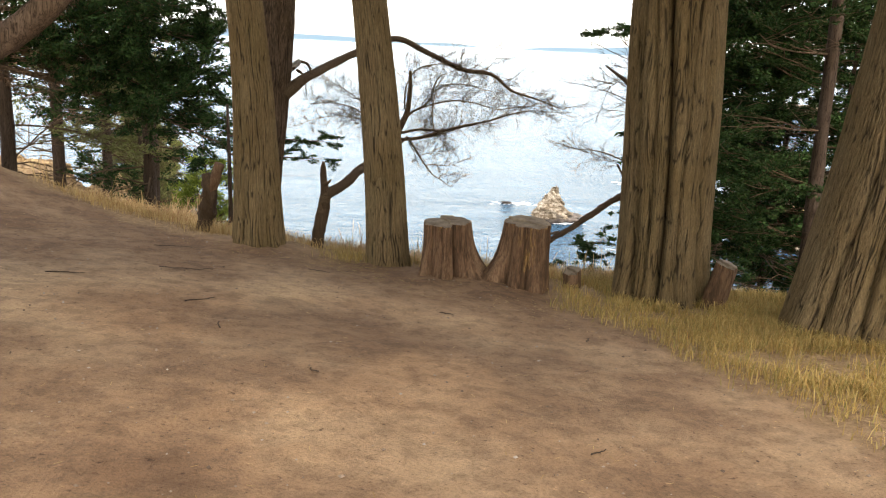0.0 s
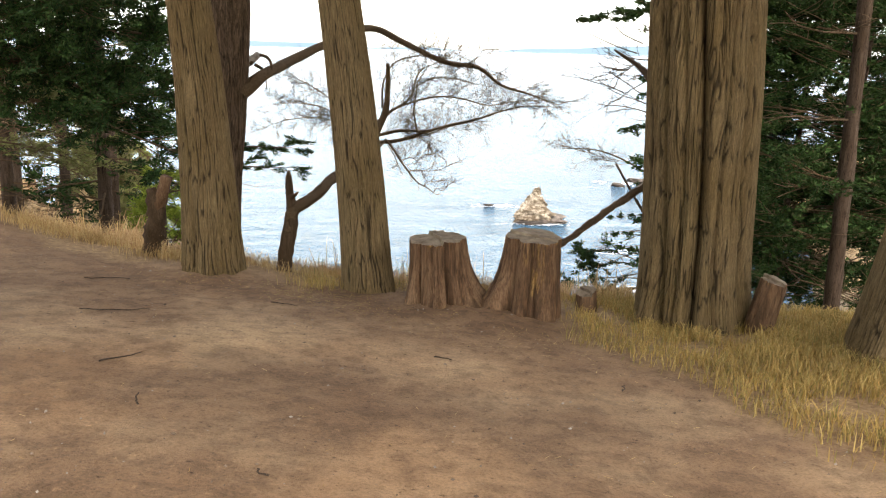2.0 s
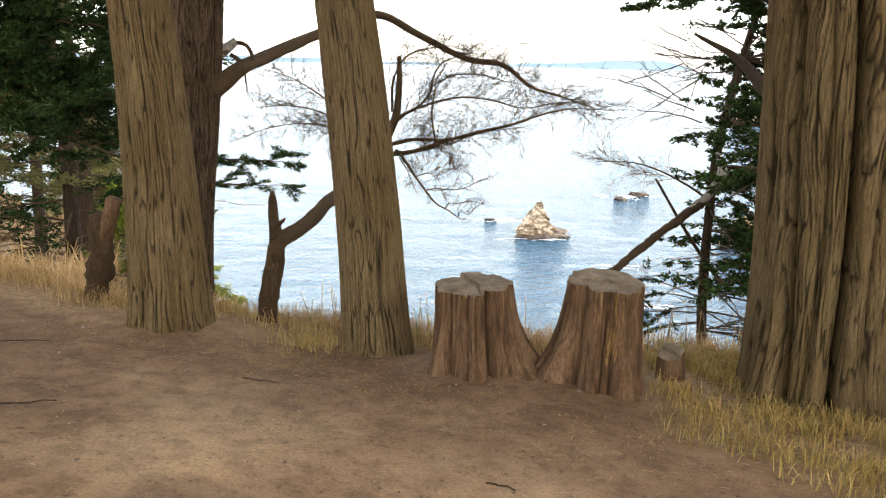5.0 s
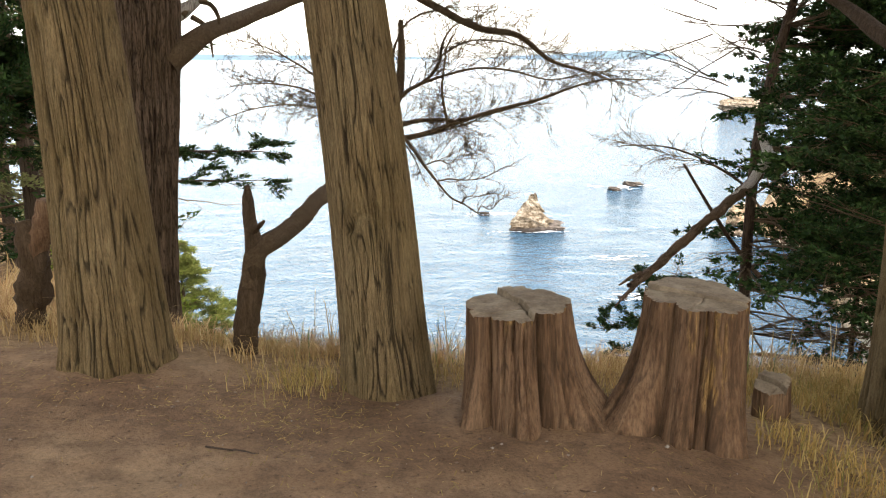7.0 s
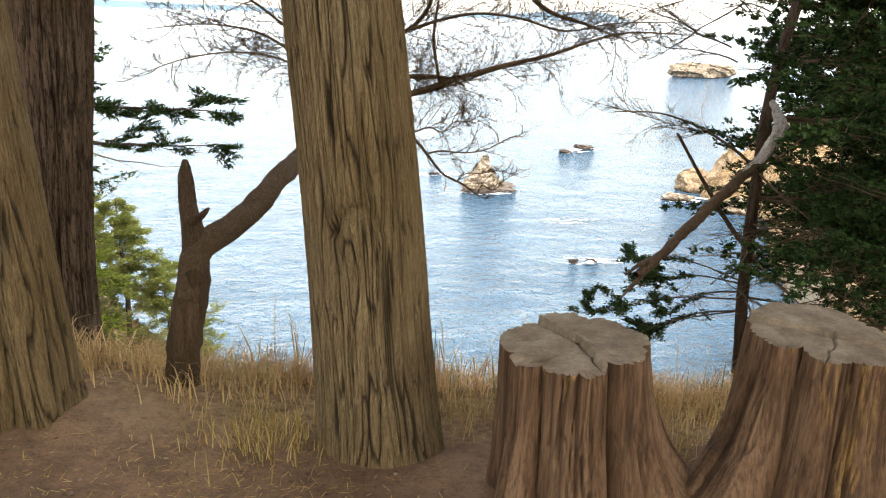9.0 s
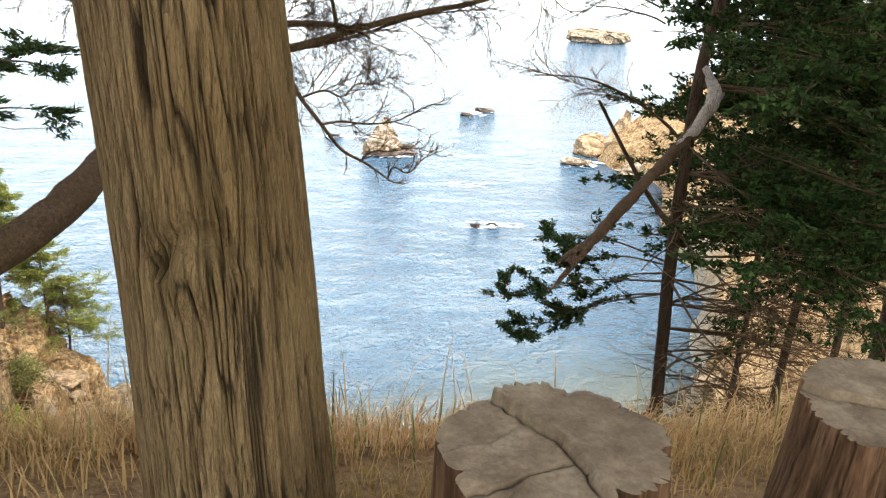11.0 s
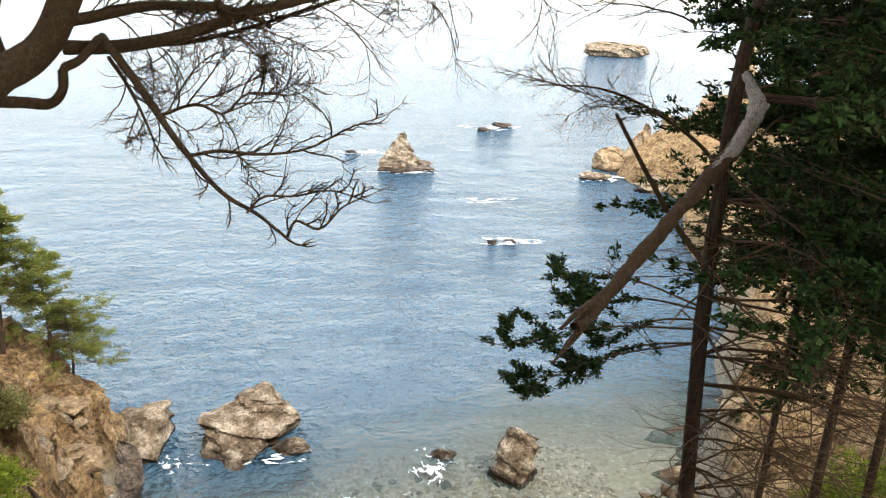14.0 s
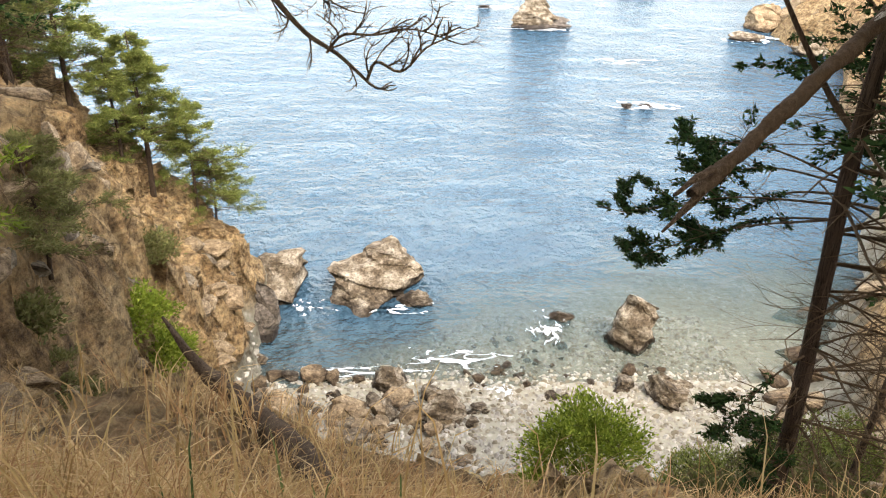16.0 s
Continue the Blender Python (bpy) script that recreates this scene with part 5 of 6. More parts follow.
# long sweeping limbs of the nearest of them
grove = thing("conifer_tree", "old cypress with long sweeping boughs, green and dead brown", "tree", (-8.9, 13.3, ground_at(-8.9, 13.3)), "grove at the cliff")
t = Tubes()
t.add(bend([(-8.9, 13.3, ground_at(-8.9, 13.3)), (-9.0, 13.4, 1.0), (-8.8, 13.5, 3.5), (-8.8, 13.5, 7.0)], 24), np.linspace(0.24, 0.08, 24), 12, 0.12)
child("trunk", t.mesh("trunk", BARK_DARK), grove)
green, brown = [], []
for i, (z0, z1, x1, y1) in enumerate(((0.9, -0.55, -4.2, 14.5), (1.0, 0.4, -4.6, 13.6), (1.6, 1.3, -4.3, 14.2), (2.1, 2.2, -4.6, 13.2), (2.6, 2.9, -4.9, 14.0), (1.2, 0.1, -5.2, 15.0), (3.0, 3.4, -5.4, 13.0), (1.9, 1.8, -5.0, 12.4))):
    t, stem = Tubes(), Tubes()
    line = bend([(-8.85, 13.4, z0), (-7.4, 13.6, z0 * 0.75 + z1 * 0.25 + 0.1), (-5.8, 14.0, (z0 + z1) / 2), (x1, y1, z1)], 24)
    stem.add(line, np.linspace(0.055, 0.012, 24), 7, 0.1)
    for k in range(4, 24):
        for _ in range(2):
            o = []
            twigs(t, r, line[k], (0.6 + r.gauss(0, 0.4), r.gauss(0, 0.7), r.gauss(0.05, 0.25)), r.uniform(0.6, 1.1), 0.009, 1, kids=4, leaves=o)
            (brown if k < 11 and r.random() < 0.55 else green).extend(o)
    bough = child("limb", stem.mesh("limb", BARK_BRANCH), grove)
    tagged(child("twig_spray", t.mesh("twig_spray", BARK_BRANCH), bough), kind="stuff")
child("foliage", leaf_cloud("foliage", [q for q, _ in green], [e for _, e in green], 28, 0.07, 0.045, CYPRESS, 51, width=0.24), grove)
child("dead_foliage", leaf_cloud("dead_foliage", [q for q, _ in brown], [e for _, e in brown], 6, 0.07, 0.05, leaf("dead_needles", [(0.08, 0.05, 0.03), (0.13, 0.08, 0.045), (0.18, 0.11, 0.06)]), 52), grove, "dead brown needles")
# small spray showing past the twin trunks
t, out = Tubes(), []
for a, b in (((-3.4, 12.6, -0.2), (-1.75, 12.0, -0.15)), ((-3.4, 12.6, -0.5), (-1.95, 12.0, -0.42))):
    line = bend([a, tuple((p + q) / 2 for p, q in zip(a, b)), b], 12)
    t.add(line, np.linspace(0.02, 0.005, 12), 5)
    for k in range(3, 12):
        twigs(t, r, line[k], (0.8, r.gauss(0, 0.4), r.gauss(0.0, 0.1)), 0.3, 0.005, 1, kids=3, leaves=out)
small = thing("conifer_tree", "young conifer just below the brink behind twin trunks", "tree", (-3.45, 12.7, ground_at(-3.45, 12.7)), "conifers on the slopes")
t.add(bend([(-3.45, 12.7, ground_at(-3.45, 12.7)), (-3.4, 12.65, -1.5), (-3.4, 12.6, 0.3)], 12), np.linspace(0.06, 0.02, 12), 7, 0.1)
child("trunk", t.mesh("trunk", BARK_DARK), small)
child("foliage", leaf_cloud("foliage", [q for q, _ in out], [e for _, e in out], 22, 0.05, 0.025, CYPRESS, 53, 0.35), small)

# trees on the cliff of the cove
COVE = [(-11.8, 42.8, 8.2, PINE, 61, 1.0), (-10.3, 44.3, 6.0, PINE, 62, 1.2), (-5.6, 19.8, 2.3, OLIVE, 63, 0.55), (-14.1, 41.1, 7.6, PINE, 64, 1.1), (-13.7, 35.7, 8.5, OLIVE, 65, 1.0), (-12.5, 41.5, 5.4, PINE, 66, 0.7), (-9.6, 45.0, 4.0, PINE, 67, 1.0), (-16.4, 42.0, 8.0, PINE, 68, 1.0), (-15.0, 38.5, 7.0, PINE, 69, 0.9), (-12.6, 33.0, 6.0, OLIVE, 70, 0.9), (-4.9, 17.4, 1.6, OLIVE, 71, 0.5)]
for x, y, h, mat, sd, wide in COVE:
    z = ground_at(x, y) - 0.4
    conifer("green wind-shaped conifer on the rocky cliff", [(x, y, z), (x + 0.08, y, z + h * 0.4), (x, y, z + h * 0.7), (x - 0.05, y, z + h)], [0.018 * h, 0.014 * h, 0.01 * h, 0.02], int(20 + h * 4), (2.3 * wide, 0.45), 0.3, mat, sd, 18, 0.05 + 0.012 * h, 0.03 + 0.008 * h, 0.12, start=0.2, kids=4, rise=0.12, group="conifers on the cliff")


# ---- crowns of the big cypresses, out of view above, added to shade the path ----
def crown(tree, cx, cy, cz, rx, rz, limbs, seed, leaves=6500):
    g = np.random.default_rng(seed)
    rr = random.Random(seed)
    centres = [np.array([cx + rx * 0.75 * math.cos(a) * q, cy + rx * 0.75 * math.sin(a) * q, cz + rr.uniform(-0.6, 0.8) * rz]) for a, q in ((rr.uniform(0, 6.28), rr.uniform(0.2, 1)) for _ in range(16))]
    pts = np.concatenate([c + g.normal(0, 1, (leaves // 64, 3)) * np.array([0.8, 0.8, 0.28]) for c in centres])
    d = pts - np.array([cx, cy, cz - 1])
    d /= np.linalg.norm(d, axis=1)[:, None]
    child("crown", leaf_cloud("crown", pts, d, 4, 0.34, 0.2, CYPRESS, seed), tree)
    for x, y, z in limbs:
        for c in centres[:5]:
            t = Tubes()
            t.add(bend([(x, y, z), tuple((np.array([x, y, z]) + c) / 2 + np.array([0, 0, 0.3])), tuple(c)], 10), np.linspace(0.09, 0.02, 10), 7, 0.1)
            child("limb", t.mesh("limb", BARK_BRANCH), tree)


near_tree = thing("cypress_tree", "old leaning cypress at the side of the path", "tree", (-4.4, 4.2, foot_of(-4.4, 4.2)), "cypresses on the brink")
child("trunk", trunk_mesh("trunk", [(-4.4, 4.3, -0.6), (-4.2, 4.35, 0.4), (-3.7, 4.4, 1.2), (-3.6, 4.3, 3.0), (-3.7, 4.0, 6.5)], [0.42, 0.36, 0.3, 0.26, 0.18], BARK, 5, 0.08, 0.014, 21, 110, 110, flare=0.6), near_tree)
t = Tubes()
t.add(bend([(-3.75, 4.6, 0.75), (-3.1, 4.85, 1.12), (-2.76, 5.0, 1.3), (-2.45, 5.05, 1.55), (-2.2, 5.1, 1.9), (-1.9, 5.1, 3.2)], 30), np.linspace(0.11, 0.05, 30), 16, 0.1, 3)
child("limb", t.mesh("limb", BARK_RED), near_tree)
crown(mid_tree, -0.8, 8.6, 6.2, 3.4, 1.6, [(-0.85, 9.0, 4.0)], 71)
crown(twin_tree, -3.0, 8.6, 6.0, 3.6, 1.6, [(-2.3, 9.3, 4.0)], 72)
crown(broad_tree, 2.2, 7.6, 6.2, 3.8, 1.6, [(2.5, 8.6, 4.0)], 73)
# Unseen crowns pushed out over the path, leaved thickly to darken the ground.
crown(lean_tree, 3.9, 4.6, 6.0, 4.8, 1.6, [(4.3, 7.1, 4.0)], 74, 18000)
crown(near_tree, -2.4, 2.2, 5.8, 5.4, 1.6, [(-3.6, 4.3, 3.2)], 75, 24000)


# ---- grass ----
def blades(name, label, xy, height, width, mat, seed, arch=0.5, lean=(0, 0), z=None, category="grass"):
    g = np.random.default_rng(seed)
    n = len(xy)
    base = np.column_stack([xy, land(xy[:, 0], xy[:, 1]) - 0.01 if z is None else z])
    h = height * g.uniform(0.45, 1.25, (n, 1)) if np.isscalar(height) else height[:, None] * g.uniform(0.5, 1.2, (n, 1))
    az = g.uniform(0, 2 * math.pi, n)
    out = np.column_stack([np.cos(az) + lean[0], np.sin(az) + lean[1], np.zeros(n)]) * (arch * g.uniform(0.3, 1.4, (n, 1)))
    w = np.column_stack([-np.sin(az), np.cos(az), np.zeros(n)]) * width * g.uniform(0.6, 1.4, (n, 1))
    up = np.array([0, 0, 1.0])
    m1 = base + h * (0.45 * up + 0.18 * out)
    m2 = base + h * (0.8 * up + 0.5 * out)
    tip = base + h * ((1 - 0.25 * arch) * up + 1.0 * out)
    v = np.stack([base - w, base + w, m1 - w * 0.8, m1 + w * 0.8, m2 - w * 0.5, m2 + w * 0.5, tip], 1).reshape(-1, 3)
    k = np.arange(n)[:, None] * 7
    faces = (k + np.array([[0, 1, 3, 2]])).tolist() + (k + np.array([[2, 3, 5, 4]])).tolist() + (k + np.array([[4, 5, 6]])).tolist()
    return tagged(new(name, mesh_of(name, v, faces, mat, False)), label, category, kind="stuff")


g = np.random.default_rng(7)


def scatter(n, x0, x1, y0, y1, keep):
    p = np.column_stack([g.uniform(x0, x1, n), g.uniform(y0, y1, n)])
    return p[keep(p[:, 0], p[:, 1], g.uniform(0, 1, n))]


def clear_of(x, y):
    ok = np.ones(len(x), bool)
    for cx, cy, rr in ((-0.53, 8.98, 0.27), (-2.12, 9.11, 0.36), (-2.33, 10.4, 0.22), (2.58, 8.4, 0.52), (4.05, 7.0, 0.6), (0.15, 8.46, 0.38), (0.98, 8.42, 0.4), (0.57, 8.42, 0.26)):
        ok &= np.hypot(x - cx, y - cy) > rr
    return ok


def patchy(x, y, s, seed):
    return fbm(x * s, y * s, 0, seed, 3)


p = scatter(130000, 1.2, 6.5, 1.5, 9.4, lambda x, y, u: (u < bank(x, y) * smooth(0.25, 0.6, patchy(x, y, 2.2, 5)) * (0.35 + 0.65 * smooth(0.2, 0.8, x - 1.35 - (7.3 - y) * 0.33))) & clear_of(x, y) & (x > 1.3 + (7.3 - y) * 0.33) & (y < edge_y(x) + 0.3))
blades("bank_grass", "yellow-green drying grass on the bank beside the path", p, 0.12, 0.0032, GRASS_MIX, 8, 0.9)
p = scatter(15000, 3.5, 13, -7, 8.5, lambda x, y, u: (u < 0.8 * smooth(0.25, 0.6, patchy(x, y, 2.2, 5))) & clear_of(x, y) & (y < edge_y(x) + 0.3))
blades("verge_grass", "drying grass on the verge beside the path", p, 0.17, 0.006, GRASS_MIX, 18, 0.6)
p = scatter(42000, -7.5, 3.2, 8.6, 11.2, lambda x, y, u: (u < smooth(-0.25, 0.3, y - edge_y(x) + 0.45) * smooth(0.25, 0.55, patchy(x, y, 1.7, 6))) & clear_of(x, y) & (y < edge_y(x) + 1.3))
blades("brink_grass", "straw-coloured dry grass along the cliff brink", p, 0.16, 0.003, STRAW, 9, 0.8)
p = scatter(70000, -5.2, 4.6, 9.2, 12.5, lambda x, y, u: (u < 0.95 * smooth(0.2, 0.5, patchy(x, y, 1.2, 7))) & clear_of(x, y) & (y > edge_y(x) - 0.1) & (y < edge_y(x) + 2.2))
blades("hay_grass", "pinkish dry feathery grass spilling over the cliff brink", p, 0.2, 0.0026, HAY, 10, 1.0, (0.3, -0.2))
p = scatter(5000, -5.2, 4.6, 9.4, 11.8, lambda x, y, u: (u < 0.6 * smooth(0.35, 0.7, patchy(x, y, 2.0, 27))) & (y > edge_y(x) - 0.1) & (y < edge_y(x) + 1.8) & clear_of(x, y))
blades("grass_stalks", "tall pale seed stalks standing out of dry grass", p[:1500], 0.42, 0.0042, STRAW, 28, 0.5)
p = scatter(9000, -1.3, 3.4, 9.3, 10.4, lambda x, y, u: (u < smooth(0.5, 0.75, patchy(x, y, 1.5, 8))) & (y < edge_y(x) + 0.6) & clear_of(x, y))
blades("green_grass", "upright green grass blades among dry grass on the brink", p[:70], 0.3, 0.004, GREEN_BLADE, 11, 0.25)
p = scatter(9000, -6.5, -0.5, 10.6, 17.0, lambda x, y, u: (u < 0.9 * smooth(0.3, 0.55, patchy(x, y, 0.9, 37))) & (y > edge_y(x) + 0.6))
blades("cliff_grass", "dry tawny grass on the slope below the brink", p, 0.36, 0.006, HAY, 38, 0.9)
p = scatter(14000, -11, 9, 11.5, 30, lambda x, y, u: (u < 0.8 * smooth(0.4, 0.7, patchy(x, y, 0.5, 9))))
blades("slope_grass", "tufts of dry grass on the steep slope", p, 0.5, 0.008, STRAW, 12, 0.7)
# trampled straw and needles lying on the earth
p = scatter(20000, -5.5, 4.5, 1.5, 9.9, lambda x, y, u: u < 0.04 + 0.9 * smooth(0.48, 0.66, patchy(x, y, 1.1, 15)) * smooth(6.6, 8.2, y + 0.3 * x) * (y < edge_y(x)))
az = g.uniform(0, 6.28, len(p))
ln = g.uniform(0.006, 0.026, len(p))
d = np.column_stack([np.cos(az) * ln, np.sin(az) * ln, g.normal(0, 0.1, len(p)) * ln])
w = np.column_stack([-np.sin(az), np.cos(az), np.zeros(len(p))]) * 0.0014
c = np.column_stack([p, land(p[:, 0], p[:, 1]) + 0.006])
v = np.stack([c - d - w, c + d - w, c + d + w, c - d + w], 1).reshape(-1, 3)
tagged(new("needle_litter", mesh_of("needle_litter", v, np.arange(len(v)).reshape(-1, 4), STRAW, False)), "scattered straw, needles and bark flakes on bare earth", "litter", kind="stuff")
n = 1900
p = np.column_stack([g.uniform(-5, 3.5, n), g.uniform(1.2, 9.3, n)])
sz = g.uniform(0.002, 0.008, (n, 1)) * g.uniform(0.5, 1.6, (n, 1))
octa = np.array([(1, 0, 0), (0, 1, 0), (-1, 0.2, 0), (0, -1, 0), (0.2, 0.1, 0.7), (0, 0, -0.6)])
v = octa[None] * sz[:, None] * g.uniform(0.6, 1.5, (n, 1, 3)) + np.column_stack([p, land(p[:, 0], p[:, 1]) + 0.003])[:, None]
tri = np.array([(0, 1, 4), (1, 2, 4), (2, 3, 4), (3, 0, 4), (1, 0, 5), (2, 1, 5), (3, 2, 5), (0, 3, 5)])
f = (np.arange(n)[:, None, None] * 6 + tri[None]).reshape(-1, 3)
tagged(new("soil_crumbs", mesh_of("soil_crumbs", v.reshape(-1, 3), f, leaf("crumbs", [(0.09, 0.06, 0.04), (0.16, 0.11, 0.075), (0.22, 0.165, 0.12), (0.3, 0.25, 0.2)], 0.0), False)), "small stones and crumbs of earth on the path", "stones", kind="stuff")
# golden tufts and trodden straw at the foot of the slim trunk
gt = np.random.default_rng(77)
p = np.concatenate([gt.normal((-1.02, 8.95), (0.16, 0.14), (420, 2)), gt.normal((0.62, 8.95), (0.18, 0.1), (200, 2)), gt.normal((-0.1, 9.25), (0.25, 0.12), (260, 2))])
p = p[clear_of(p[:, 0], p[:, 1])]
blades("golden_grass", "golden dry grass tufts at the foot of the trunks", p, 0.12, 0.0022, GRASS_MIX, 78, 0.8)
p = np.concatenate([gt.normal((-1.1, 8.4), (0.35, 0.22), (420, 2)), gt.normal((-2.1, 8.6), (0.5, 0.15), (160, 2)), gt.normal((-0.6, 7.9), (0.4, 0.25), (130, 2)), gt.normal((0.5, 8.0), (0.5, 0.15), (90, 2))])
p = p[clear_of(p[:, 0], p[:, 1])]
az = gt.uniform(0, 6.28, len(p))
ln = gt.uniform(0.006, 0.024, len(p))
d = np.column_stack([np.cos(az) * ln, np.sin(az) * ln, gt.normal(0, 0.12, len(p)) * ln])
w = np.column_stack([-np.sin(az), np.cos(az), np.zeros(len(p))]) * 0.0014
c = np.column_stack([p, land(p[:, 0], p[:, 1]) + 0.007])
v = np.stack([c - d - w, c + d - w, c + d + w, c - d + w], 1).reshape(-1, 3)
tagged(new("trodden_straw", mesh_of("trodden_straw", v, np.arange(len(v)).reshape(-1, 4), GRASS_MIX, False)), "trodden golden straw lying on the bare earth", "litter", kind="stuff")
# sticks on the path
STICK = [(-2.35, 7.13, 0.5, 20), (-1.85, 5.9, 0.34, 60), (-1.5, 5.2, 0.18, 100), (-1.2, 7.9, 0.25, -10), (0.9, 3.6, 0.12, 40), (-2.9, 8.4, 0.4, 8), (0.15, 6.6, 0.16, -25), (1.35, 6.2, 0.12, 70), (-0.7, 4.4, 0.1, 130), (-3.1, 6.3, 0.3, 35)]
for i, (x, y, ln, a) in enumerate(STICK):
    t, r2 = Tubes(), random.Random(i)
    n = 7
    line = [(x + math.cos(radians(a)) * ln * (k / n - 0.5) + r2.gauss(0, 0.008), y + math.sin(radians(a)) * ln * (k / n - 0.5) + r2.gauss(0, 0.008)) for k in range(n + 1)]
    t.add([(q[0], q[1], float(land(*q)) + 0.008) for q in line], np.linspace(0.0055, 0.003, n + 1), 5, 0.2)
    tagged(new("stick", t.mesh("stick", BARK_DARK)), "dry brown twig lying on the trodden earth path", "twig", "twigs on the path")

# ---- fallen trunk on the slope, bushes, beach ----
log = thing("fallen_log", "split weathered brown log lying down the grassy slope", "log", (-0.1, 11.4, -2.85))
t = Tubes()
t.add(bend([(-0.1, 11.4, -2.85), (-0.3, 11.86, -3.06), (-0.72, 12.85, -3.68), (-1.12, 13.75, -4.2), (-1.65, 14.4, -4.31), (-2.12, 15.0, -4.19)], 36), np.interp(np.linspace(0, 1, 36), [0, 0.2, 0.5, 0.8, 1], [0.05, 0.1, 0.1, 0.06, 0.012]), 18, 0.5, 9)
child("trunk", t.mesh("trunk", BARK_RED), log)


def bush(x, y, z, rx, rz, mat, seed, label, n=260):
    gg = np.random.default_rng(seed)
    b = thing("bush", label, "bush", (x, y, z), "bushes on the slope")
    q = gg.normal(0, 1, (n, 3))
    q /= np.linalg.norm(q, axis=1)[:, None]
    q[:, 2] = np.abs(q[:, 2])
    lump = 0.65 + 0.5 * fbm(q[:, 0] * 1.7 + seed, q[:, 1] * 1.7, q[:, 2] * 1.7, seed, 3)
    c = np.array([x, y, z + 0.15 * rz]) + q * np.array([rx, rx, rz]) * lump[:, None] * gg.uniform(0.55, 1.0, (n, 1))
    child("foliage", leaf_cloud("foliage", c, q, 34, 0.1, 0.13, mat, seed, 0.8, 0.8, 0.26), b)
    rr = random.Random(seed)
    for _ in range(7):
        t = Tubes()
        e = c[rr.randrange(n)]
        t.add(bend([(x, y, z - 0.2), tuple((np.array([x, y, z]) + e) / 2), tuple(e)], 8), np.linspace(0.03, 0.008, 8), 5)
        child("stem", t.mesh("stem", BARK_BRANCH), b)


bush(4.5, 22.0, ground_at(4.5, 22) + 0.7, 1.7, 2.6, BUSH, 81, "rounded bright green bush on the slope above the beach", 420)
bush(7.4, 20.5, ground_at(7.4, 20.5), 2.0, 2.9, SCRUB, 82, "dull green bush on the slope above the beach")
bush(7.2, 17.0, ground_at(7.2, 17), 1.7, 2.4, SCRUB, 83, "dull green scrub under the cypresses")
bush(10.0, 26.0, ground_at(10.0, 26.0), 2.3, 2.9, PINE, 94, "dull green bush on the slope above the beach", 380)
bush(12.6, 24.5, ground_at(12.6, 24.5), 2.4, 3.0, PINE, 95, "dull green bush on the slope above the beach", 380)
bush(9.3, 21.0, ground_at(9.3, 21.0), 2.0, 2.9, SCRUB, 96, "brownish scrub on the slope above the beach", 320)
bush(6.2, 16.4, ground_at(6.2, 16.4), 1.2, 1.8, SCRUB, 97, "brownish scrub under the cypresses", 240)
bush(11.5, 15.5, ground_at(11.5, 15.5), 2.0, 1.6, PINE, 92, "green scrub on the bank under cypresses")
bush(12.5, 19.5, ground_at(12.5, 19.5), 2.2, 1.8, BUSH, 93, "bright green scrub on the bank")
bush(9.6, 19.0, ground_at(9.6, 19), 2.0, 1.8, SCRUB, 84, "dull green scrub under the cypresses")
bush(5.4, 15.2, ground_at(5.4, 15.2), 1.0, 1.0, SCRUB, 85, "low brownish scrub under the cypresses", 180)
for i, (bx, by, br) in enumerate(((5.3, 14.1, 0.7), (6.1, 14.7, 0.9), (5.0, 13.0, 0.5), (6.9, 15.6, 1.0), (5.7, 15.6, 0.8), (4.0, 13.4, 0.4), (5.9, 18.2, 1.1), (7.0, 18.9, 1.3), (8.4, 18.2, 1.4), (6.6, 17.0, 1.0))):
    bush(bx, by, ground_at(bx, by), br, br * 0.9, SCRUB, 110 + i, "dark brownish-green scrub at the foot of a cypress", 170)
bush(-6.2, 24.0, ground_at(-6.2, 24.0) + 0.3, 1.0, 0.8, BUSH, 86, "low fresh green plants on the cliff", 170)
bush(-6.1, 25.4, ground_at(-6.1, 25.4) + 0.3, 0.9, 0.8, BUSH, 87, "low fresh green plants on the cliff", 150)
bush(-7.2, 29.0, ground_at(-7.2, 29) + 0.2, 0.7, 0.8, OLIVE, 88, "grey-green shrub on the cliff", 120)
bush(-5.3, 18.2, ground_at(-5.3, 18.2), 0.4, 0.4, OLIVE, 89, "grey-green shrub on the cliff", 80)
conifer("bright green young pine past the brink", [(-4.6, 15.0, ground_at(-4.6, 15.0)), (-4.55, 15.0, -3.0), (-4.5, 15.0, -0.9)], [0.07, 0.05, 0.015], 20, (1.1, 0.5), 0.3, BUSH, 91, 10, 0.1, 0.06, 0.0, start=0.3, kids=3, rise=0.25)

STONES = [rock_mesh("beach_stone", (1, 0.85, 0.7), 100 + i, (ROCK_PALE, ROCK, ROCK_PALE)[i % 3], 0, 1.3, 2) for i in range(9)]
rs = random.Random(77)
for i in range(260):
    x = rs.uniform(-7.6, 4.6) if i < 200 else rs.uniform(4.0, 14.5)
    y = rs.gauss(36.4, 1.9) if i < 200 else rs.gauss(40.5, 2.4)
    if x > 3.5 and y < 36.5:
        continue
    s = rs.choice((0.22, 0.28, 0.34, 0.42, 0.55, 0.75)) * rs.uniform(0.8, 1.2) * (1.15 if x < 2 else 0.7)
    ob = new("beach_stone", STONES[i % 9])
    ob.matrix_world = pose(x, y, max(float(land(x, y)), SEA - 0.7) + s * 0.25, rs.uniform(-25, 25), rs.uniform(-25, 25), rs.uniform(0, 360)) @ Matrix.Diagonal((s, s, s * 0.8, 1))
    tagged(ob, "angular tan stone on the rocky shore", "stone", "stones on the shore")
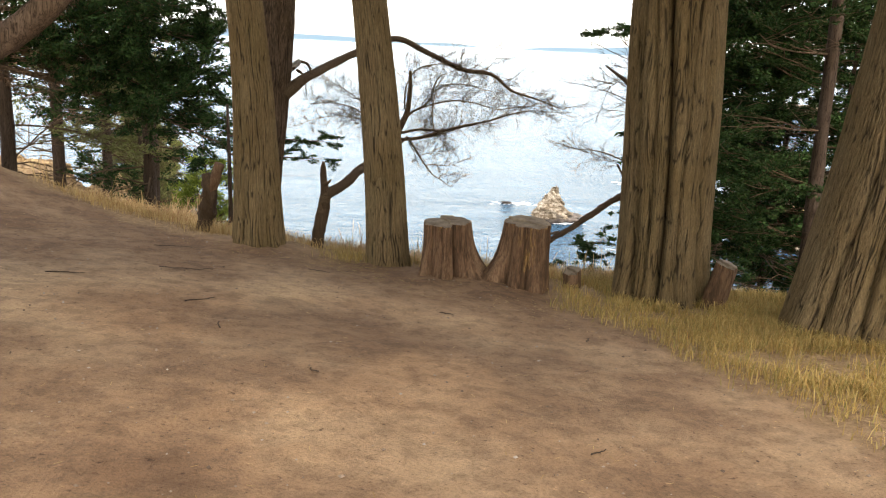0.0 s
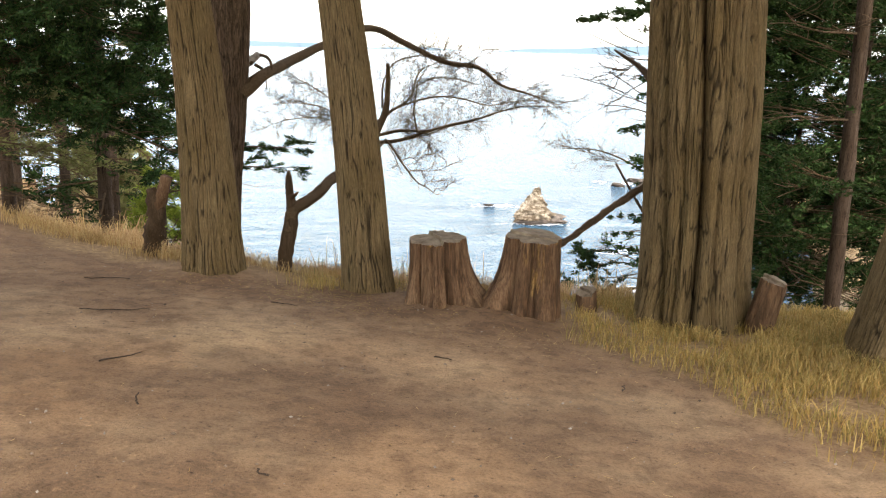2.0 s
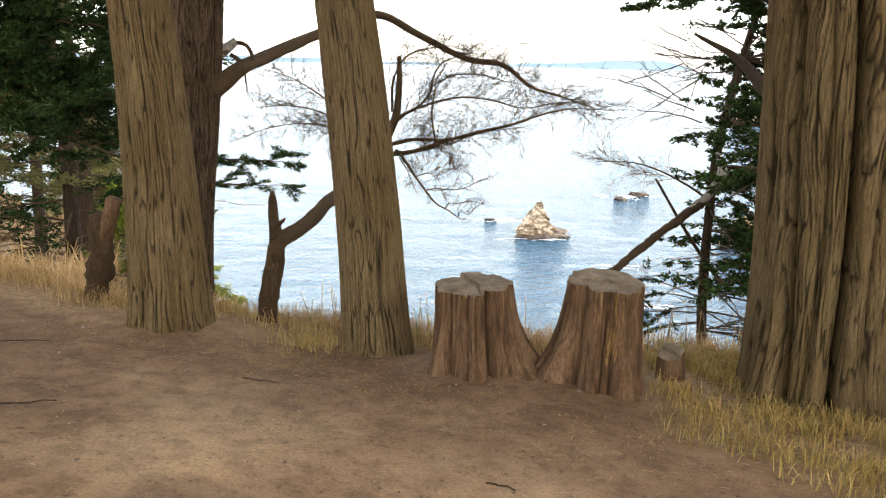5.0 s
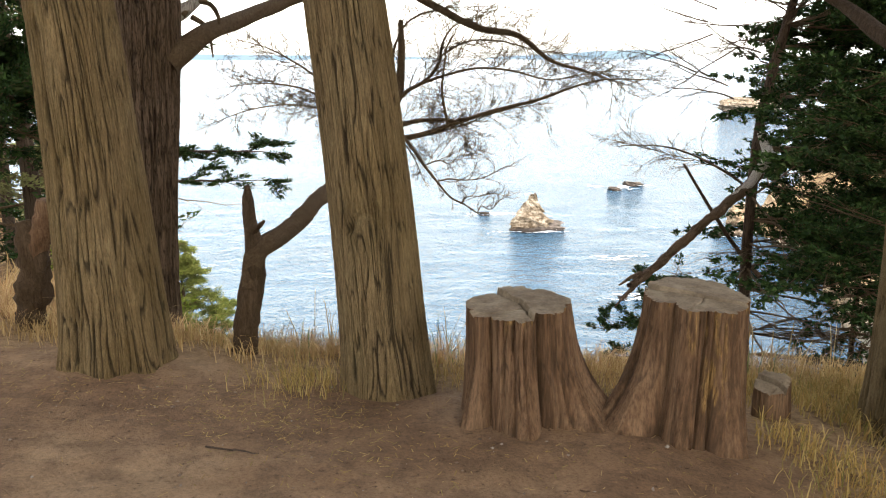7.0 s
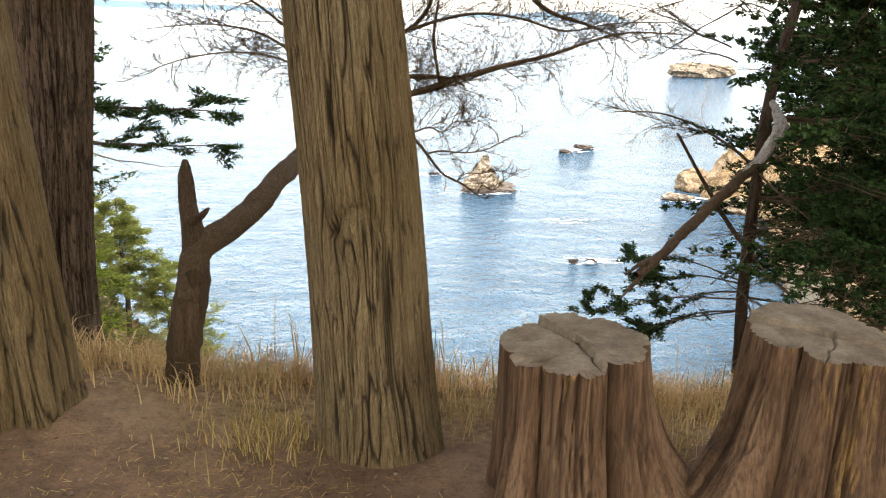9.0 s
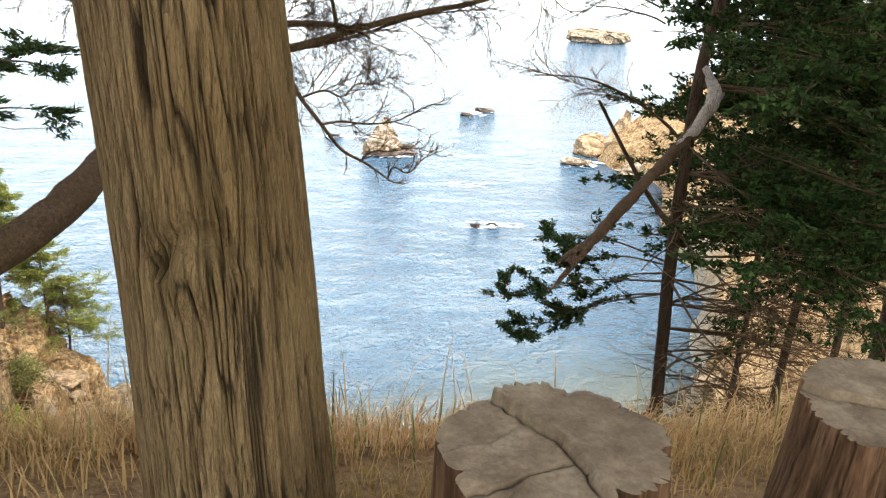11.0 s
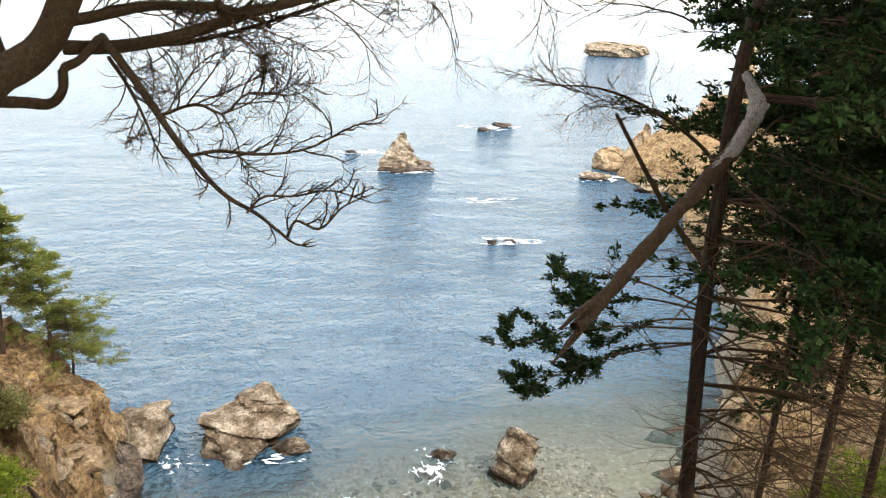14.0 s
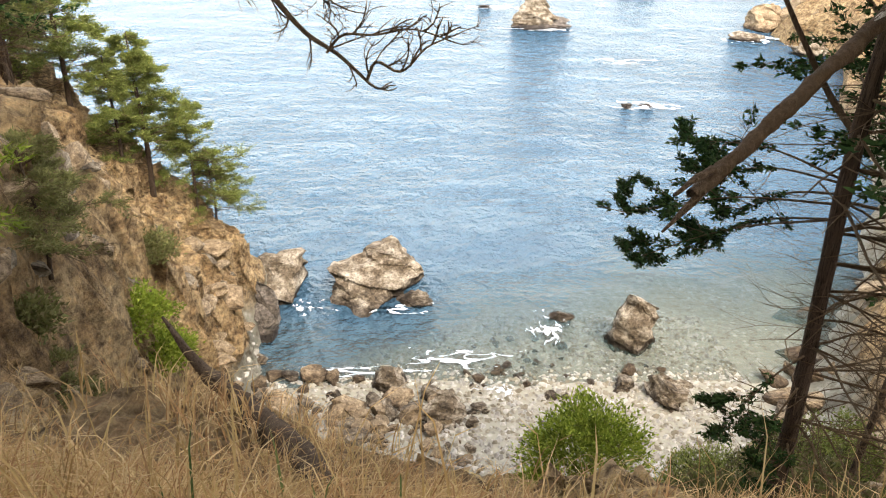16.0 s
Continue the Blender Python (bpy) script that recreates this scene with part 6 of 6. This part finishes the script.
for i in range(150):
    y = rs.uniform(14.0, 43.0) if i < 80 else rs.uniform(13.0, 24.0)
    x = -float(np.interp(y, [14, 22, 30, 38, 46], [4.4, 5.4, 6.6, 7.6, 7.6])) - abs(rs.gauss(0.6, 2.0))
    sz = rs.uniform(0.2, 0.8) * (0.25 + y / 45)
    ob = new("cliff_rock", STONES[i % 9])
    ob.matrix_world = pose(x, y, float(land(x, y)) - 0.1 * sz, rs.uniform(-30, 30), rs.uniform(-40, 10), rs.uniform(0, 360)) @ Matrix.Diagonal((sz * 1.4, sz, sz * 0.7, 1))
    tagged(ob, "jutting brown slab of rock in the cliff", "rock", "rocks in the cliff")
for i in range(70):
    y = rs.uniform(22.0, 48.0)
    x = float(np.interp(y, [22, 25, 38, 50], [10.0, 11.0, 20.0, 28.0])) + rs.gauss(0.3, 1.1)
    sz = rs.uniform(0.5, 1.3)
    ob = new("cliff_rock", STONES[i % 9])
    ob.matrix_world = pose(x, y, float(land(x, y)) + 0.1 * sz, rs.uniform(-30, 30), rs.uniform(-30, 30), rs.uniform(0, 360)) @ Matrix.Diagonal((sz * 1.3, sz, sz * 0.9, 1))
    tagged(ob, "angular tan rock at the foot of the slope", "rock", "rocks in the cliff")
# pebbles too small to count
n = 9000
p = np.column_stack([g.uniform(-8, 18, n), g.uniform(31.5, 47, n)])
z = land(p[:, 0], p[:, 1])
keep = (z < SEA + 1.6) & (z > SEA - 1.2)
p, z = p[keep], z[keep]
n = len(p)
s = g.uniform(0.06, 0.2, (n, 1)) * g.uniform(0.7, 1.5, (n, 1))
octa = np.array([(1, 0, 0), (0, 1, 0), (-1, 0, 0), (0, -1, 0), (0.2, 0.1, 0.6), (0, 0, -0.6)])
a = g.uniform(0, 6.28, n)
rot = np.stack([np.column_stack([np.cos(a), -np.sin(a)]), np.column_stack([np.sin(a), np.cos(a)])], 1)
v = np.einsum("nij,kj->nki", rot, octa[:, :2] * np.array([1, 0.7]))
v = np.concatenate([v, np.broadcast_to(octa[None, :, 2:], (n, 6, 1))], 2) * s[:, None] + np.column_stack([p, z + 0.03])[:, None]
tri = np.array([(0, 1, 4), (1, 2, 4), (2, 3, 4), (3, 0, 4), (1, 0, 5), (2, 1, 5), (3, 2, 5), (0, 3, 5)])
f = (np.arange(n)[:, None, None] * 6 + tri[None]).reshape(-1, 3)
PEB = leaf("pebbles", [(0.18, 0.145, 0.1), (0.3, 0.26, 0.195), (0.46, 0.42, 0.36), (0.25, 0.22, 0.18)], 0.0)
tagged(new("pebbles", mesh_of("pebbles", v.reshape(-1, 3), f, PEB, False)), "pale wave-worn pebbles on the cove beach", "pebbles", kind="stuff")
t = Tubes()
t.add(bend([(0.1, 33.6, float(land(0.1, 33.6)) + 0.15), (1.5, 33.4, float(land(1.5, 33.4)) + 0.2), (3.0, 33.0, float(land(3.0, 33.0)) + 0.15)], 12), np.linspace(0.16, 0.1, 12), 9, 0.2)
tagged(new("driftwood_log", t.mesh("driftwood_log", BLEACHED)), "bleached driftwood log on the stony beach", "log")


def foam(x, y, rx, ry, cells, seed, label="white sea foam breaking on rocks"):
    """A lacy patch: the cells of a grid where a noise, fading outwards, is high."""
    u = np.linspace(-1.3, 1.3, cells)
    U, V = np.meshgrid(u, u)
    px, py = x + U * rx, y + V * ry
    n1 = np.abs(fbm(px * 2.2 / max(rx, 0.6) + seed, py * 2.2 / max(ry, 0.4), 0, seed, 5) - 0.5)
    keep = np.exp(-(U ** 2 + V ** 2) * 1.6) - n1 * 9.0 + 1.2 * (fbm(U * 2.5 + seed, V * 2.5, 0, seed + 3, 3) - 0.5) > 0.3
    v = np.stack([px.ravel(), py.ravel(), (SEA + 0.15 + 0.05 * fbm(px * 4, py * 4, 0, seed)).ravel()], 1)
    f = grid_faces(cells, cells)[keep[:-1, :-1].ravel()]
    used = np.unique(f)
    where = np.zeros(len(v), np.int64)
    where[used] = np.arange(len(used))
    return tagged(new("foam", mesh_of("foam", v[used], where[f], FOAM)), label, "foam", kind="stuff")


foam(24.2, 84.2, 4.6, 1.6, 130, 1)
foam(26.0, 101.2, 4.4, 1.8, 120, 2)
foam(42.0, 155.5, 7.5, 4.0, 120, 3)
foam(13.0, 130.5, 6.0, 2.2, 110, 4)
foam(18.5, 117.0, 7.0, 1.6, 110, 5)
foam(-5.5, 46.6, 1.1, 1.0, 90, 6)
foam(-0.9, 46.4, 2.4, 0.9, 90, 7)
foam(-1.5, 40.6, 3.4, 0.5, 150, 8)
foam(8.3, 44.4, 1.0, 1.6, 90, 9)
foam(5.0, 38.9, 1.1, 0.8, 90, 10)
foam(50.0, 113.0, 5.5, 3.5, 110, 11)
foam(3.0, 41.5, 3.0, 1.0, 110, 12)

# ---- far shore ----
xs = np.linspace(-4200, 4200, 400)
hill = (28 + 60 * smooth(-200, 1300, xs) * fbm(xs * 0.0016, xs * 0 + 2, 0, 5, 4) + 12 * np.exp(-((xs + 1500) / 500) ** 2)) * smooth(0.28, 0.45, fbm(xs * 0.0007, xs * 0 + 7, 0, 8, 3))
v = np.concatenate([np.column_stack([xs, np.full(400, 4600.0), np.full(400, SEA - 5)]), np.column_stack([xs, np.full(400, 4680.0), SEA - 4 + hill])])
# Haze is painted as pale blue, and the hills glow to show it.
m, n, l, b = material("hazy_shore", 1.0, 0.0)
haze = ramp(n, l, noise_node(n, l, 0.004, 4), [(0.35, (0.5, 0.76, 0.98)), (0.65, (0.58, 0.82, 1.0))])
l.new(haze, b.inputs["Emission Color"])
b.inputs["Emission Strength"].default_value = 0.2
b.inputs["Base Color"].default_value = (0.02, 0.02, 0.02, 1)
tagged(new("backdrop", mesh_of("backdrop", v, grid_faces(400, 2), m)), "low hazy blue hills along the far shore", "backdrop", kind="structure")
